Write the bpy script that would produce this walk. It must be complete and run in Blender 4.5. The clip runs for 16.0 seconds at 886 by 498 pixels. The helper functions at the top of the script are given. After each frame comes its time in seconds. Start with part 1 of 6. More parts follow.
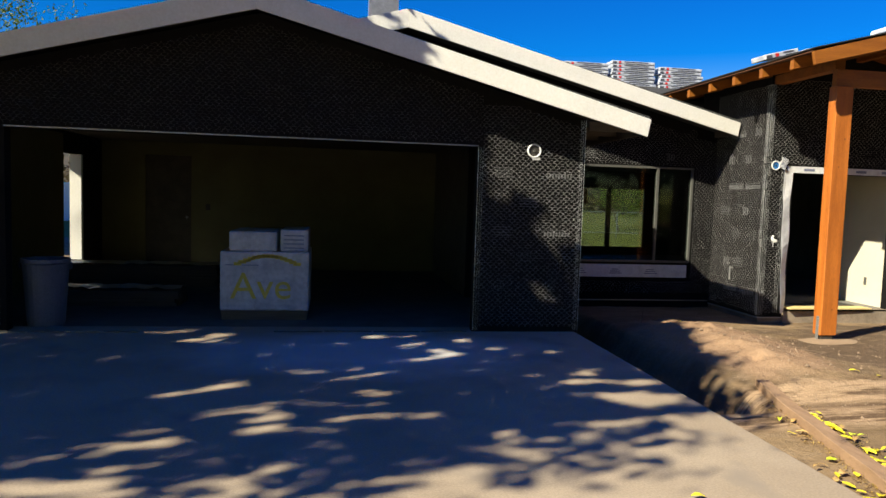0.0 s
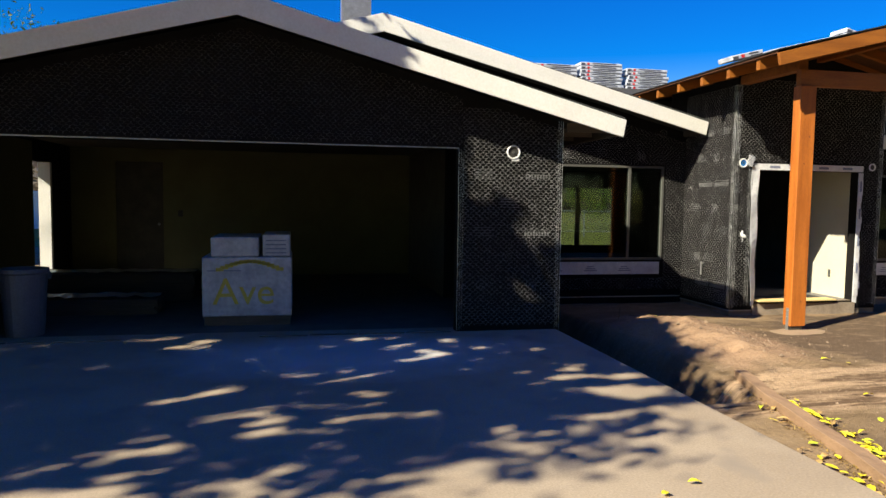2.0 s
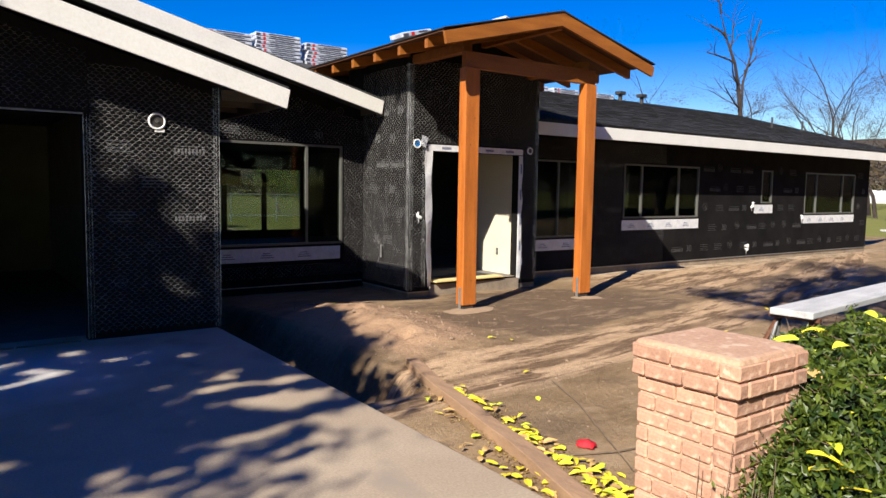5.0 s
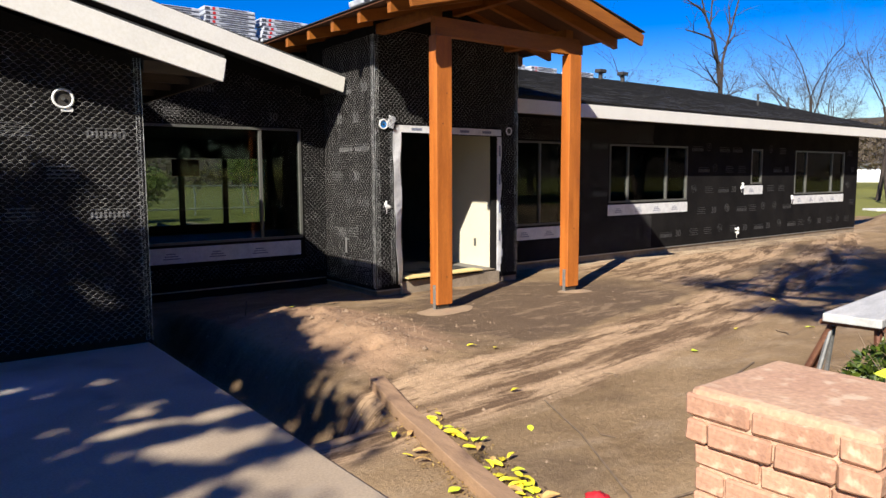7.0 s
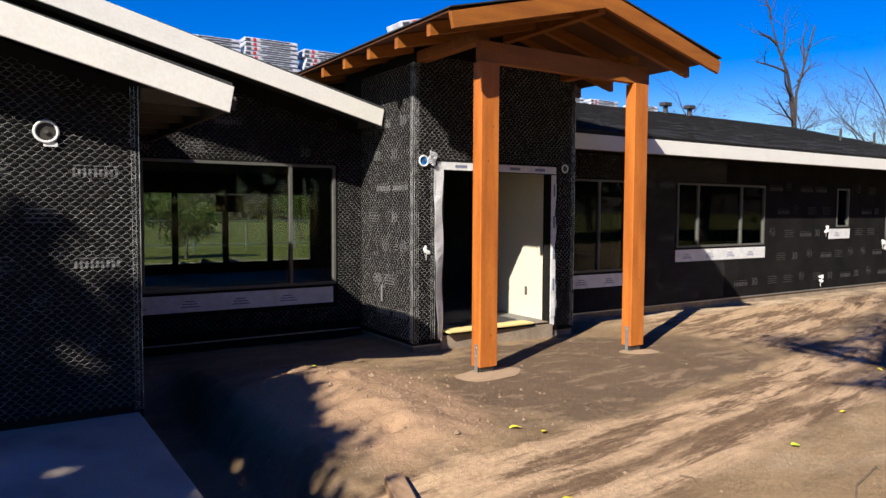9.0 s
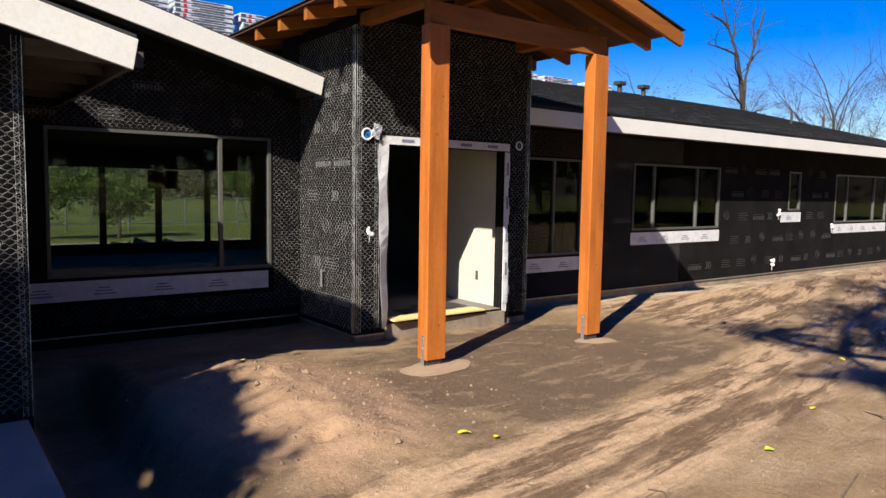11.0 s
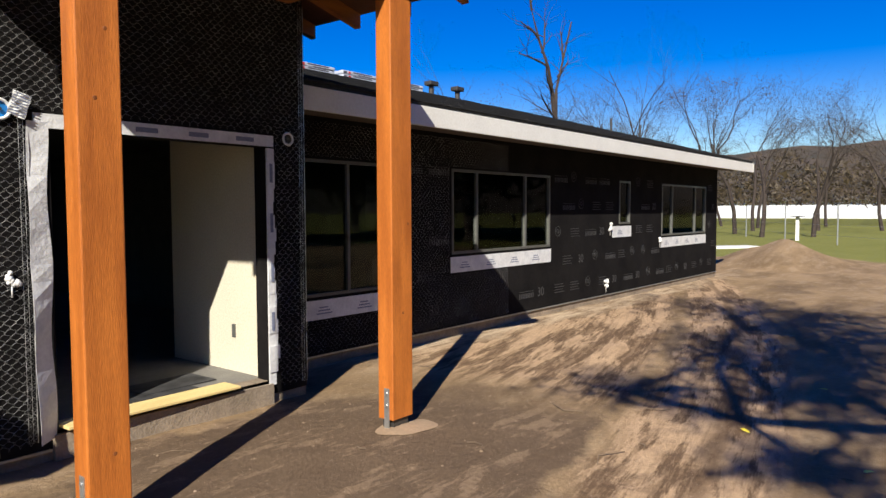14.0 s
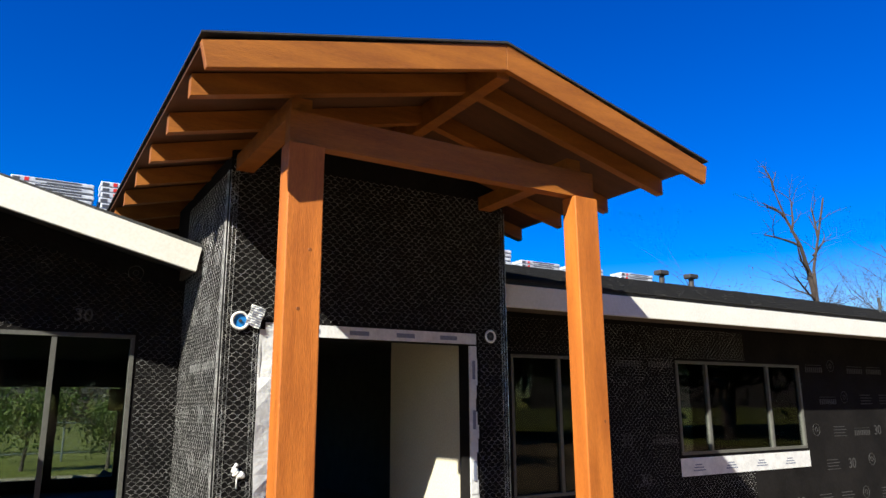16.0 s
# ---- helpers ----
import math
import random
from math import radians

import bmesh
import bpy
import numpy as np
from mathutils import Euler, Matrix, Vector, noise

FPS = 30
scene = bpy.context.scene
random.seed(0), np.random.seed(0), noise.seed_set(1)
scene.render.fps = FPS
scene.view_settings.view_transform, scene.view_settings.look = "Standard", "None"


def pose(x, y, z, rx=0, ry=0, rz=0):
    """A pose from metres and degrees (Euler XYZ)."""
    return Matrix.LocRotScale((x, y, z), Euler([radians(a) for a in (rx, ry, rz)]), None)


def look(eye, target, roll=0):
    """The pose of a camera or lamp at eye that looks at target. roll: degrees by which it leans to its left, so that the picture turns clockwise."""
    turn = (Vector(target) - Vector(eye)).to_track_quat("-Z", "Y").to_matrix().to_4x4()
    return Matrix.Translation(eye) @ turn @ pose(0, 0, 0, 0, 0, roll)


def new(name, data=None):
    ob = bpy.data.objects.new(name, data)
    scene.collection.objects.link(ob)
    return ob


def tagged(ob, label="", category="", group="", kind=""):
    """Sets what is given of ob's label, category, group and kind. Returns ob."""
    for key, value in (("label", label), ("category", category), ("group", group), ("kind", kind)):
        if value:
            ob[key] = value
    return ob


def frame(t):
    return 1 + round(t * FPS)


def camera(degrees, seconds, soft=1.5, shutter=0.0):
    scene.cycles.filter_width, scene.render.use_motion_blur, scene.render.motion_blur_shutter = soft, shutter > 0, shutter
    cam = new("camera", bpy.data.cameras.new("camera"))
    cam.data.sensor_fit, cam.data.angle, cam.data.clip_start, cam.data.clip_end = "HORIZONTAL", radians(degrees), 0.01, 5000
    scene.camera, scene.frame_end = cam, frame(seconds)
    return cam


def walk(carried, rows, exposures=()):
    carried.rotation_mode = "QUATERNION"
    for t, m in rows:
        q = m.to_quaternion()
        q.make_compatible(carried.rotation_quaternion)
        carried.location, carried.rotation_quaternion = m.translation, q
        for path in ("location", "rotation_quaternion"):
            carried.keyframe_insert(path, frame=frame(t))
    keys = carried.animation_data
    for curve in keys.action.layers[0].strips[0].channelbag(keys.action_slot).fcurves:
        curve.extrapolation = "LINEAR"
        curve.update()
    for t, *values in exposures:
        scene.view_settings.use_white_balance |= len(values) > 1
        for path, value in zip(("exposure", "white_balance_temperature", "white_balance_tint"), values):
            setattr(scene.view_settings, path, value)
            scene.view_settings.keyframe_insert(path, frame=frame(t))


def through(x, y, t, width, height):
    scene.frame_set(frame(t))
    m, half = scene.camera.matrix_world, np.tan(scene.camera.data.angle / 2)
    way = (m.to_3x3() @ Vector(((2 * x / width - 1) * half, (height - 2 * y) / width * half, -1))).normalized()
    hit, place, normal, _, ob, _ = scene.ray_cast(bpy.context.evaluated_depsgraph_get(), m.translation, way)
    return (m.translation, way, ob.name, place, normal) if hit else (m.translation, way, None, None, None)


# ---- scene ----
cam = camera(64.2, 16.0)
PATH = [
    (0, (0.612, 0.021, 1.555), (0.924, 1.991, 1.408), 1.8),
    (0.5, (0.548, 0.004, 1.567), (0.825, 1.979, 1.412), 0.1),
    (1, (0.467, -0.071, 1.516), (0.788, 1.897, 1.356), -1.0),
    (1.5, (0.406, -0.061, 1.559), (0.743, 1.903, 1.387), 0.0),
    (2, (0.401, -0.041, 1.554), (0.808, 1.912, 1.414), 0.8),
    (2.5, (0.428, -0.042, 1.534), (1.006, 1.865, 1.361), 1.3),
    (3, (0.534, -0.024, 1.559), (1.365, 1.789, 1.412), 0.3),
    (3.5, (0.693, 0.061, 1.54), (1.674, 1.797, 1.38), 2.4),
    (4, (0.788, 0.224, 1.528), (1.877, 1.895, 1.386), 2.2),
    (4.5, (0.897, 0.434, 1.514), (2.086, 2.027, 1.298), 0.0),
    (5, (1.115, 0.623, 1.509), (2.276, 2.242, 1.337), 0.9),
    (5.2, (1.177, 0.67, 1.504), (2.32, 2.301, 1.316), 2.3),
    (7.5, (2.025, 1.719, 1.477), (3.247, 3.291, 1.279), -0.8),
    (8, (2.263, 1.955, 1.505), (3.388, 3.606, 1.414), 0.8),
    (10.3, (2.626, 2.334, 1.613), (3.685, 4.019, 1.408), 0.5),
    (10.5, (2.648, 2.377, 1.605), (3.762, 4.02, 1.359), 0.6),
    (11, (2.934, 2.704, 1.56), (4.131, 4.297, 1.395), 0.9),
    (11.5, (3.264, 3.062, 1.536), (4.582, 4.56, 1.4), -0.2),
    (12, (3.600, 3.510, 1.478), (5.055, 4.870, 1.285), -1.7),
    (12.5, (4.005, 3.890, 1.497), (5.450, 5.254, 1.260), 1.2),
    (13, (4.398, 4.120, 1.510), (5.892, 5.410, 1.212), 0.0),
    (13.5, (4.800, 4.360, 1.515), (6.254, 5.697, 1.204), 1.6),
    (14, (5.176, 4.492, 1.517), (6.735, 5.741, 1.409), -0.2),
    (14.5, (5.490, 4.629, 1.460), (6.783, 6.153, 1.527), -0.3),
    (15, (5.520, 4.569, 1.490), (6.624, 6.215, 1.760), -0.4),
    (15.5, (5.450, 4.380, 1.520), (6.551, 6.000, 1.925), -1.6),
    (16, (5.473, 4.196, 1.530), (6.492, 5.861, 1.966), -0.4),
]
EXPOSURES = [(0.0, 0.97, 7100, 2), (3.0, 1.03, 6900, 5), (5.0, 0.9, 6500, 9), (8.0, 0.9, 6500, 9), (11.0, 0.9, 6500, 10), (12.5, 0.85, 6550, 10), (13.5, 0.81, 6500, 9), (14.0, 0.70, 6450, 8), (14.5, 0.76, 6450, 7), (15.0, 1.0, 6450, 4), (15.5, 1.15, 6450, 3), (16.0, 1.15, 6450, 3)]
walk(cam, [(t, look(eye, target, roll)) for t, eye, target, roll in PATH], EXPOSURES)


# ---- world and sun ----
SUN_WAY = Vector((1.86, 1.0, -1.56)).normalized()
world = bpy.data.worlds.new("world")
scene.world = world
world.use_nodes = True
wn = world.node_tree
sky = wn.nodes.new("ShaderNodeTexSky")
sky.sky_type = "NISHITA"
sky.sun_disc = False
sky.sun_elevation = math.asin(-SUN_WAY.z)
sky.sun_rotation = math.atan2(-SUN_WAY.x, -SUN_WAY.y)
sky.air_density = 1.0
sky.dust_density = 0.0
sky.ozone_density = 2.5
tint = wn.nodes.new("ShaderNodeHueSaturation")
tint.inputs["Saturation"].default_value = 1.72
tint.inputs["Hue"].default_value = 0.530
tint.inputs["Value"].default_value = 1.27
wn.links.new(sky.outputs[0], tint.inputs["Color"])
wn.links.new(tint.outputs[0], wn.nodes["Background"].inputs[0])
wn.nodes["Background"].inputs[1].default_value = 0.060
sun = new("sun", bpy.data.lights.new("sun", "SUN"))
sun.data.energy = 5.0
sun.data.angle = radians(0.5)
sun.data.color = (1.0, 0.93, 0.82)
sun.matrix_world = look((0, 0, 20), Vector((0, 0, 20)) + SUN_WAY)

# ---- materials ----


def mat(name, c1, c2=None, scale=6.0, rough=0.7, metal=0.0, bump=0.15, fine=60.0, stretch=(1, 1, 1), spots=None, rnd=0.0, depth=0.01, spec=0.5):
    """Two colours mixed by broad noise, fine grain on top, bump from both; spots: a third colour in sparse patches."""
    m = bpy.data.materials.new(name)
    m.use_nodes = True
    nt = m.node_tree
    b = nt.nodes["Principled BSDF"]
    c2 = c2 or tuple(v * 0.75 for v in c1)
    tc = nt.nodes.new("ShaderNodeTexCoord")
    mp = nt.nodes.new("ShaderNodeMapping")
    mp.inputs["Scale"].default_value = stretch
    nt.links.new(tc.outputs["Object"], mp.inputs["Vector"])
    n1 = nt.nodes.new("ShaderNodeTexNoise")
    n1.inputs["Scale"].default_value = scale
    n1.inputs["Detail"].default_value = 6
    n1.inputs["Roughness"].default_value = 0.6
    n2 = nt.nodes.new("ShaderNodeTexNoise")
    n2.inputs["Scale"].default_value = fine
    n2.inputs["Detail"].default_value = 3
    for n in (n1, n2):
        nt.links.new(mp.outputs[0], n.inputs["Vector"])
    ramp = nt.nodes.new("ShaderNodeValToRGB")
    ramp.color_ramp.elements[0].position = 0.35
    ramp.color_ramp.elements[1].position = 0.65
    ramp.color_ramp.elements[0].color = (*c1, 1)
    ramp.color_ramp.elements[1].color = (*c2, 1)
    nt.links.new(n1.outputs["Fac"], ramp.inputs[0])
    mix = nt.nodes.new("ShaderNodeMix")
    mix.data_type = "RGBA"
    mix.blend_type = "OVERLAY"
    mix.inputs[0].default_value = 0.35
    nt.links.new(ramp.outputs[0], mix.inputs[6])
    nt.links.new(n2.outputs["Fac"], mix.inputs[7])
    last = mix.outputs[2]
    if spots:
        n3 = nt.nodes.new("ShaderNodeTexNoise")
        n3.inputs["Scale"].default_value = scale * 2.7
        n3.inputs["Detail"].default_value = 8
        nt.links.new(mp.outputs[0], n3.inputs["Vector"])
        r3 = nt.nodes.new("ShaderNodeValToRGB")
        r3.color_ramp.elements[0].position = 0.56
        r3.color_ramp.elements[1].position = 0.68
        nt.links.new(n3.outputs["Fac"], r3.inputs[0])
        m3 = nt.nodes.new("ShaderNodeMix")
        m3.data_type = "RGBA"
        nt.links.new(r3.outputs[0], m3.inputs[0])
        nt.links.new(last, m3.inputs[6])
        m3.inputs[7].default_value = (*spots, 1)
        last = m3.outputs[2]
    if rnd:
        oi = nt.nodes.new("ShaderNodeObjectInfo")
        hs = nt.nodes.new("ShaderNodeHueSaturation")
        ma = nt.nodes.new("ShaderNodeMapRange")
        ma.inputs[3].default_value = 1 - rnd
        ma.inputs[4].default_value = 1 + rnd
        nt.links.new(oi.outputs["Random"], ma.inputs[0])
        nt.links.new(ma.outputs[0], hs.inputs["Value"])
        nt.links.new(last, hs.inputs["Color"])
        last = hs.outputs[0]
    nt.links.new(last, b.inputs["Base Color"])
    b.inputs["Roughness"].default_value = rough
    b.inputs["Metallic"].default_value = metal
    b.inputs["Specular IOR Level"].default_value = spec
    if bump:
        add = nt.nodes.new("ShaderNodeMath")
        add.operation = "ADD"
        nt.links.new(n1.outputs["Fac"], add.inputs[0])
        nt.links.new(n2.outputs["Fac"], add.inputs[1])
        bp = nt.nodes.new("ShaderNodeBump")
        bp.inputs["Strength"].default_value = bump
        bp.inputs["Distance"].default_value = depth
        nt.links.new(add.outputs[0], bp.inputs["Height"])
        nt.links.new(bp.outputs[0], b.inputs["Normal"])
    return m


def leaf_mat(name, c1, c2, sheen=0.55, through=0.35):
    """Leaves: colour varied leaf by leaf, some light let through."""
    m = bpy.data.materials.new(name)
    m.use_nodes = True
    nt = m.node_tree
    b = nt.nodes["Principled BSDF"]
    g = nt.nodes.new("ShaderNodeNewGeometry")
    r = nt.nodes.new("ShaderNodeValToRGB")
    r.color_ramp.elements[0].color = (*c1, 1)
    r.color_ramp.elements[1].color = (*c2, 1)
    nt.links.new(g.outputs["Random Per Island"], r.inputs[0])
    nt.links.new(r.outputs[0], b.inputs["Base Color"])
    b.inputs["Roughness"].default_value = sheen
    tr = nt.nodes.new("ShaderNodeBsdfTranslucent")
    nt.links.new(r.outputs[0], tr.inputs[0])
    mx = nt.nodes.new("ShaderNodeMixShader")
    mx.inputs[0].default_value = through
    nt.links.new(b.outputs[0], mx.inputs[1])
    nt.links.new(tr.outputs[0], mx.inputs[2])
    nt.links.new(mx.outputs[0], nt.nodes["Material Output"].inputs[0])
    return m


def glass_mat(name, colour=(0.55, 0.6, 0.58)):
    """A thin dark window pane: clear with a mirror gloss by Fresnel."""
    m = bpy.data.materials.new(name)
    m.use_nodes = True
    nt = m.node_tree
    nt.nodes.remove(nt.nodes["Principled BSDF"])
    t = nt.nodes.new("ShaderNodeBsdfTransparent")
    t.inputs[0].default_value = (*colour, 1)
    gl = nt.nodes.new("ShaderNodeBsdfGlossy")
    gl.inputs["Roughness"].default_value = 0.015
    fr = nt.nodes.new("ShaderNodeFresnel")
    fr.inputs[0].default_value = 1.3
    mx = nt.nodes.new("ShaderNodeMixShader")
    nt.links.new(fr.outputs[0], mx.inputs[0])
    nt.links.new(t.outputs[0], mx.inputs[1])
    nt.links.new(gl.outputs[0], mx.inputs[2])
    nt.links.new(mx.outputs[0], nt.nodes["Material Output"].inputs[0])
    return m


def ground_mat():
    """Bare soil with drier pale drifts and tyre streaks, turning to lawn beyond the building plot."""
    m = bpy.data.materials.new("soil_and_lawn")
    m.use_nodes = True
    nt = m.node_tree
    L, N = nt.links.new, nt.nodes.new
    b = nt.nodes["Principled BSDF"]
    tc = N("ShaderNodeTexCoord")

    def noisy(scale, detail, stretch=(1, 1, 1), turn=0.0, rough=0.6):
        mp = N("ShaderNodeMapping")
        mp.inputs["Scale"].default_value = stretch
        mp.inputs["Rotation"].default_value = (0, 0, turn)
        L(tc.outputs["Object"], mp.inputs["Vector"])
        n = N("ShaderNodeTexNoise")
        n.inputs["Scale"].default_value = scale
        n.inputs["Detail"].default_value = detail
        n.inputs["Roughness"].default_value = rough
        L(mp.outputs[0], n.inputs["Vector"])
        return n.outputs["Fac"]

    def ramp(fac, p0, c0, p1, c1):
        r = N("ShaderNodeValToRGB")
        r.color_ramp.elements[0].position, r.color_ramp.elements[1].position = p0, p1
        r.color_ramp.elements[0].color, r.color_ramp.elements[1].color = (*c0, 1), (*c1, 1)
        L(fac, r.inputs[0])
        return r.outputs[0]

    def mix(fac, a, c, blend="MIX"):
        x = N("ShaderNodeMix")
        x.data_type, x.blend_type = "RGBA", blend
        if isinstance(fac, float):
            x.inputs[0].default_value = fac
        else:
            L(fac, x.inputs[0])
        for s, v in ((6, a), (7, c)):
            if isinstance(v, tuple):
                x.inputs[s].default_value = (*v, 1)
            else:
                L(v, x.inputs[s])
        return x.outputs[2]

    sp0 = N("ShaderNodeSeparateXYZ")
    L(tc.outputs["Object"], sp0.inputs[0])

    def m2(op, a, c):
        x = N("ShaderNodeMath")
        x.operation = op
        for k, v in ((0, a), (1, c)):
            if isinstance(v, (int, float)):
                x.inputs[k].default_value = v
            else:
                L(v, x.inputs[k])
        return x.outputs[0]

    # v: distance north of the tyre tracks, which bend north as they run east
    px = m2("SUBTRACT", sp0.outputs[0], 6.0)
    bend = m2("ADD", m2("MULTIPLY", px, 0.10), m2("MULTIPLY", m2("MULTIPLY", px, px), 0.012))
    v = m2("SUBTRACT", m2("SUBTRACT", sp0.outputs[1], 6.1), bend)

    def along(su, sv, detail, rough=0.65, shift=0.0):
        """Noise drawn out along the tracks."""
        cv = N("ShaderNodeCombineXYZ")
        L(m2("MULTIPLY", sp0.outputs[0], su), cv.inputs[0])
        L(m2("MULTIPLY", v, sv), cv.inputs[1])
        cv.inputs[2].default_value = shift
        n = N("ShaderNodeTexNoise")
        n.inputs["Scale"].default_value = 1.0
        n.inputs["Detail"].default_value = detail
        n.inputs["Roughness"].default_value = rough
        L(cv.outputs[0], n.inputs["Vector"])
        return n.outputs["Fac"]

    def blot(cx, cy, rx, ry, wobble, scale):
        u = m2("DIVIDE", m2("SUBTRACT", sp0.outputs[0], cx), rx)
        w = m2("DIVIDE", m2("SUBTRACT", sp0.outputs[1], cy), ry)
        d = m2("SQRT", m2("ADD", m2("MULTIPLY", u, u), m2("MULTIPLY", w, w)), 0)
        return m2("ADD", d, m2("MULTIPLY", m2("SUBTRACT", noisy(scale, 6), 0.5), wobble))

    def band(low, high, soft, wobble, scale=1.6):
        """One between two distances from the tracks, with a ragged edge."""
        q = m2("ADD", v, m2("MULTIPLY", m2("SUBTRACT", noisy(scale, 7, rough=0.65), 0.5), wobble))
        lo = m2("DIVIDE", m2("SUBTRACT", q, low), soft)
        hi = m2("DIVIDE", m2("SUBTRACT", high, q), soft)
        return ramp(m2("MINIMUM", lo, hi), 0.0, (0, 0, 0), 1.0, (1, 1, 1))

    tan = ramp(noisy(0.9, 7, (0.7, 1.3, 1), radians(-12)), 0.38, (0.185, 0.122, 0.066), 0.62, (0.30, 0.205, 0.115))
    soil = mix(ramp(noisy(3.2, 6, (0.6, 1.4, 1), radians(-12)), 0.5, (0, 0, 0), 0.66, (0.5, 0.5, 0.5)), tan, (0.36, 0.265, 0.17))
    damp = ramp(noisy(0.8, 5), 0.55, (0, 0, 0), 0.68, (0.7, 0.7, 0.7))
    soil = mix(damp, soil, (0.14, 0.096, 0.058))
    pale = mix(noisy(2.0, 6), (0.40, 0.262, 0.152), (0.53, 0.37, 0.23))
    brown = mix(noisy(2.4, 7), (0.110, 0.067, 0.038), (0.170, 0.108, 0.064))
    streak = ramp(along(0.55, 3.4, 9, 0.72), 0.47, (0, 0, 0), 0.53, (1, 1, 1))
    fine_streak = ramp(along(1.9, 13.0, 8, 0.78, 4.0), 0.49, (0, 0, 0), 0.57, (0.7, 0.7, 0.7))
    track = mix(fine_streak, mix(streak, brown, pale), mix(0.5, brown, pale))
    soil = mix(band(-1.25, 0.12, 0.22, 0.5), soil, track)
    soil = mix(m2("MULTIPLY", band(-0.80, -0.56, 0.10, 0.22), 0.75), soil, brown)
    soil = mix(m2("MULTIPLY", band(0.1, 9.0, 0.3, 0.5), ramp(m2("SUBTRACT", sp0.outputs[0], 10.2), 0.0, (0, 0, 0), 1.0, (1, 1, 1))), soil, track)
    wet = m2("MULTIPLY", band(0.08, 6.0, 0.10, 0.55, 1.4), ramp(m2("ADD", m2("MULTIPLY", m2("SUBTRACT", 11.0, sp0.outputs[0]), 0.6), m2("SUBTRACT", noisy(1.3, 6), 0.5)), 0.0, (0, 0, 0), 0.7, (1, 1, 1)))
    wet = m2("MULTIPLY", wet, ramp(blot(8.3, 7.4, 2.6, 2.1, 1.2, 1.4), 0.85, (1, 1, 1), 1.15, (0.25, 0.25, 0.25)))
    scuff = ramp(noisy(3.0, 10, (0.6, 1.8, 1), radians(-10), 0.75), 0.54, (0, 0, 0), 0.59, (0.75, 0.75, 0.75))
    soil = mix(wet, soil, mix(scuff, mix(noisy(5, 5), (0.105, 0.070, 0.044), (0.155, 0.106, 0.068)), (0.24, 0.165, 0.105)))
    drift = ramp(blot(16.5, 10.2, 8.5, 0.75, 1.1, 1.3), 0.6, (1, 1, 1), 1.1, (0, 0, 0))
    soil = mix(drift, soil, mix(ramp(noisy(3.5, 9, (0.4, 2, 1), 0.0, 0.75), 0.42, (0, 0, 0), 0.58, (1, 1, 1)), (0.24, 0.165, 0.10), (0.52, 0.40, 0.27)))
    heap = ramp(blot(5.2, 7.6, 1.0, 1.7, 0.7, 2.2), 0.75, (1, 1, 1), 1.05, (0, 0, 0))
    soil = mix(heap, soil, mix(noisy(4, 6), (0.27, 0.165, 0.097), (0.39, 0.255, 0.158)))
    crumb = ramp(noisy(9, 10, rough=0.8), 0.57, (0, 0, 0), 0.62, (0.30, 0.30, 0.30))
    soil = mix(crumb, soil, (0.095, 0.062, 0.038))
    soil = mix(0.35, soil, noisy(26, 8, rough=0.7), "OVERLAY")
    bits = ramp(noisy(130, 2), 0.70, (0, 0, 0), 0.74, (1, 1, 1))
    soil = mix(bits, soil, (0.5, 0.42, 0.32))
    lawn = mix(noisy(0.5, 8, rough=0.7), (0.125, 0.14, 0.028), (0.235, 0.22, 0.062))
    lawn = mix(0.5, lawn, noisy(30, 4), "OVERLAY")
    sep = N("ShaderNodeSeparateXYZ")
    L(tc.outputs["Object"], sep.inputs[0])

    def math(op, a, c):
        x = N("ShaderNodeMath")
        x.operation = op
        for s, v in ((0, a), (1, c)):
            if isinstance(v, (int, float)):
                x.inputs[s].default_value = v
            else:
                L(v, x.inputs[s])
        return x.outputs[0]

    east = math("SUBTRACT", sep.outputs[0], 30.0)
    north = math("SUBTRACT", sep.outputs[1], 23.5)
    edge = math("ADD", math("MAXIMUM", east, north), math("MULTIPLY", math("SUBTRACT", noisy(0.6, 4), 0.5), 6.0))
    fac = N("ShaderNodeClamp")
    L(edge, fac.inputs[0])
    L(mix(fac.outputs[0], soil, lawn), b.inputs["Base Color"])
    b.inputs["Roughness"].default_value = 0.95
    b.inputs["Specular IOR Level"].default_value = 0.15
    bp = N("ShaderNodeBump")
    bp.inputs["Strength"].default_value = 0.8
    bp.inputs["Distance"].default_value = 0.022
    L(math("ADD", noisy(14, 8, rough=0.7), math("MULTIPLY", noisy(60, 4), 0.15)), bp.inputs["Height"])
    L(bp.outputs[0], b.inputs["Normal"])
    return m


M_SOIL = ground_mat()
M_CONC = mat("driveway_concrete", (0.33, 0.255, 0.180), (0.41, 0.325, 0.235), 0.7, 0.85, bump=0.25, fine=70, spots=(0.29, 0.235, 0.18), depth=0.004)
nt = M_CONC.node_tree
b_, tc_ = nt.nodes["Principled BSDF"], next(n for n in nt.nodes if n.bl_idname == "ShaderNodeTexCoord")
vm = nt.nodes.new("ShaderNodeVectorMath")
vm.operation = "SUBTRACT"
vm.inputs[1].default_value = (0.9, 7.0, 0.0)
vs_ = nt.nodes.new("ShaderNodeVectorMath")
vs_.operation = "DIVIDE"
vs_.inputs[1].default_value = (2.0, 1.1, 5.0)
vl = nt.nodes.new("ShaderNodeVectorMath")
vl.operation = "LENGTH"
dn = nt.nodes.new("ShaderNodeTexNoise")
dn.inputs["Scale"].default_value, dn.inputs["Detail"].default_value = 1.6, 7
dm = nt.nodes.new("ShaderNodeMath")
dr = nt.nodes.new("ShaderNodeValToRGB")
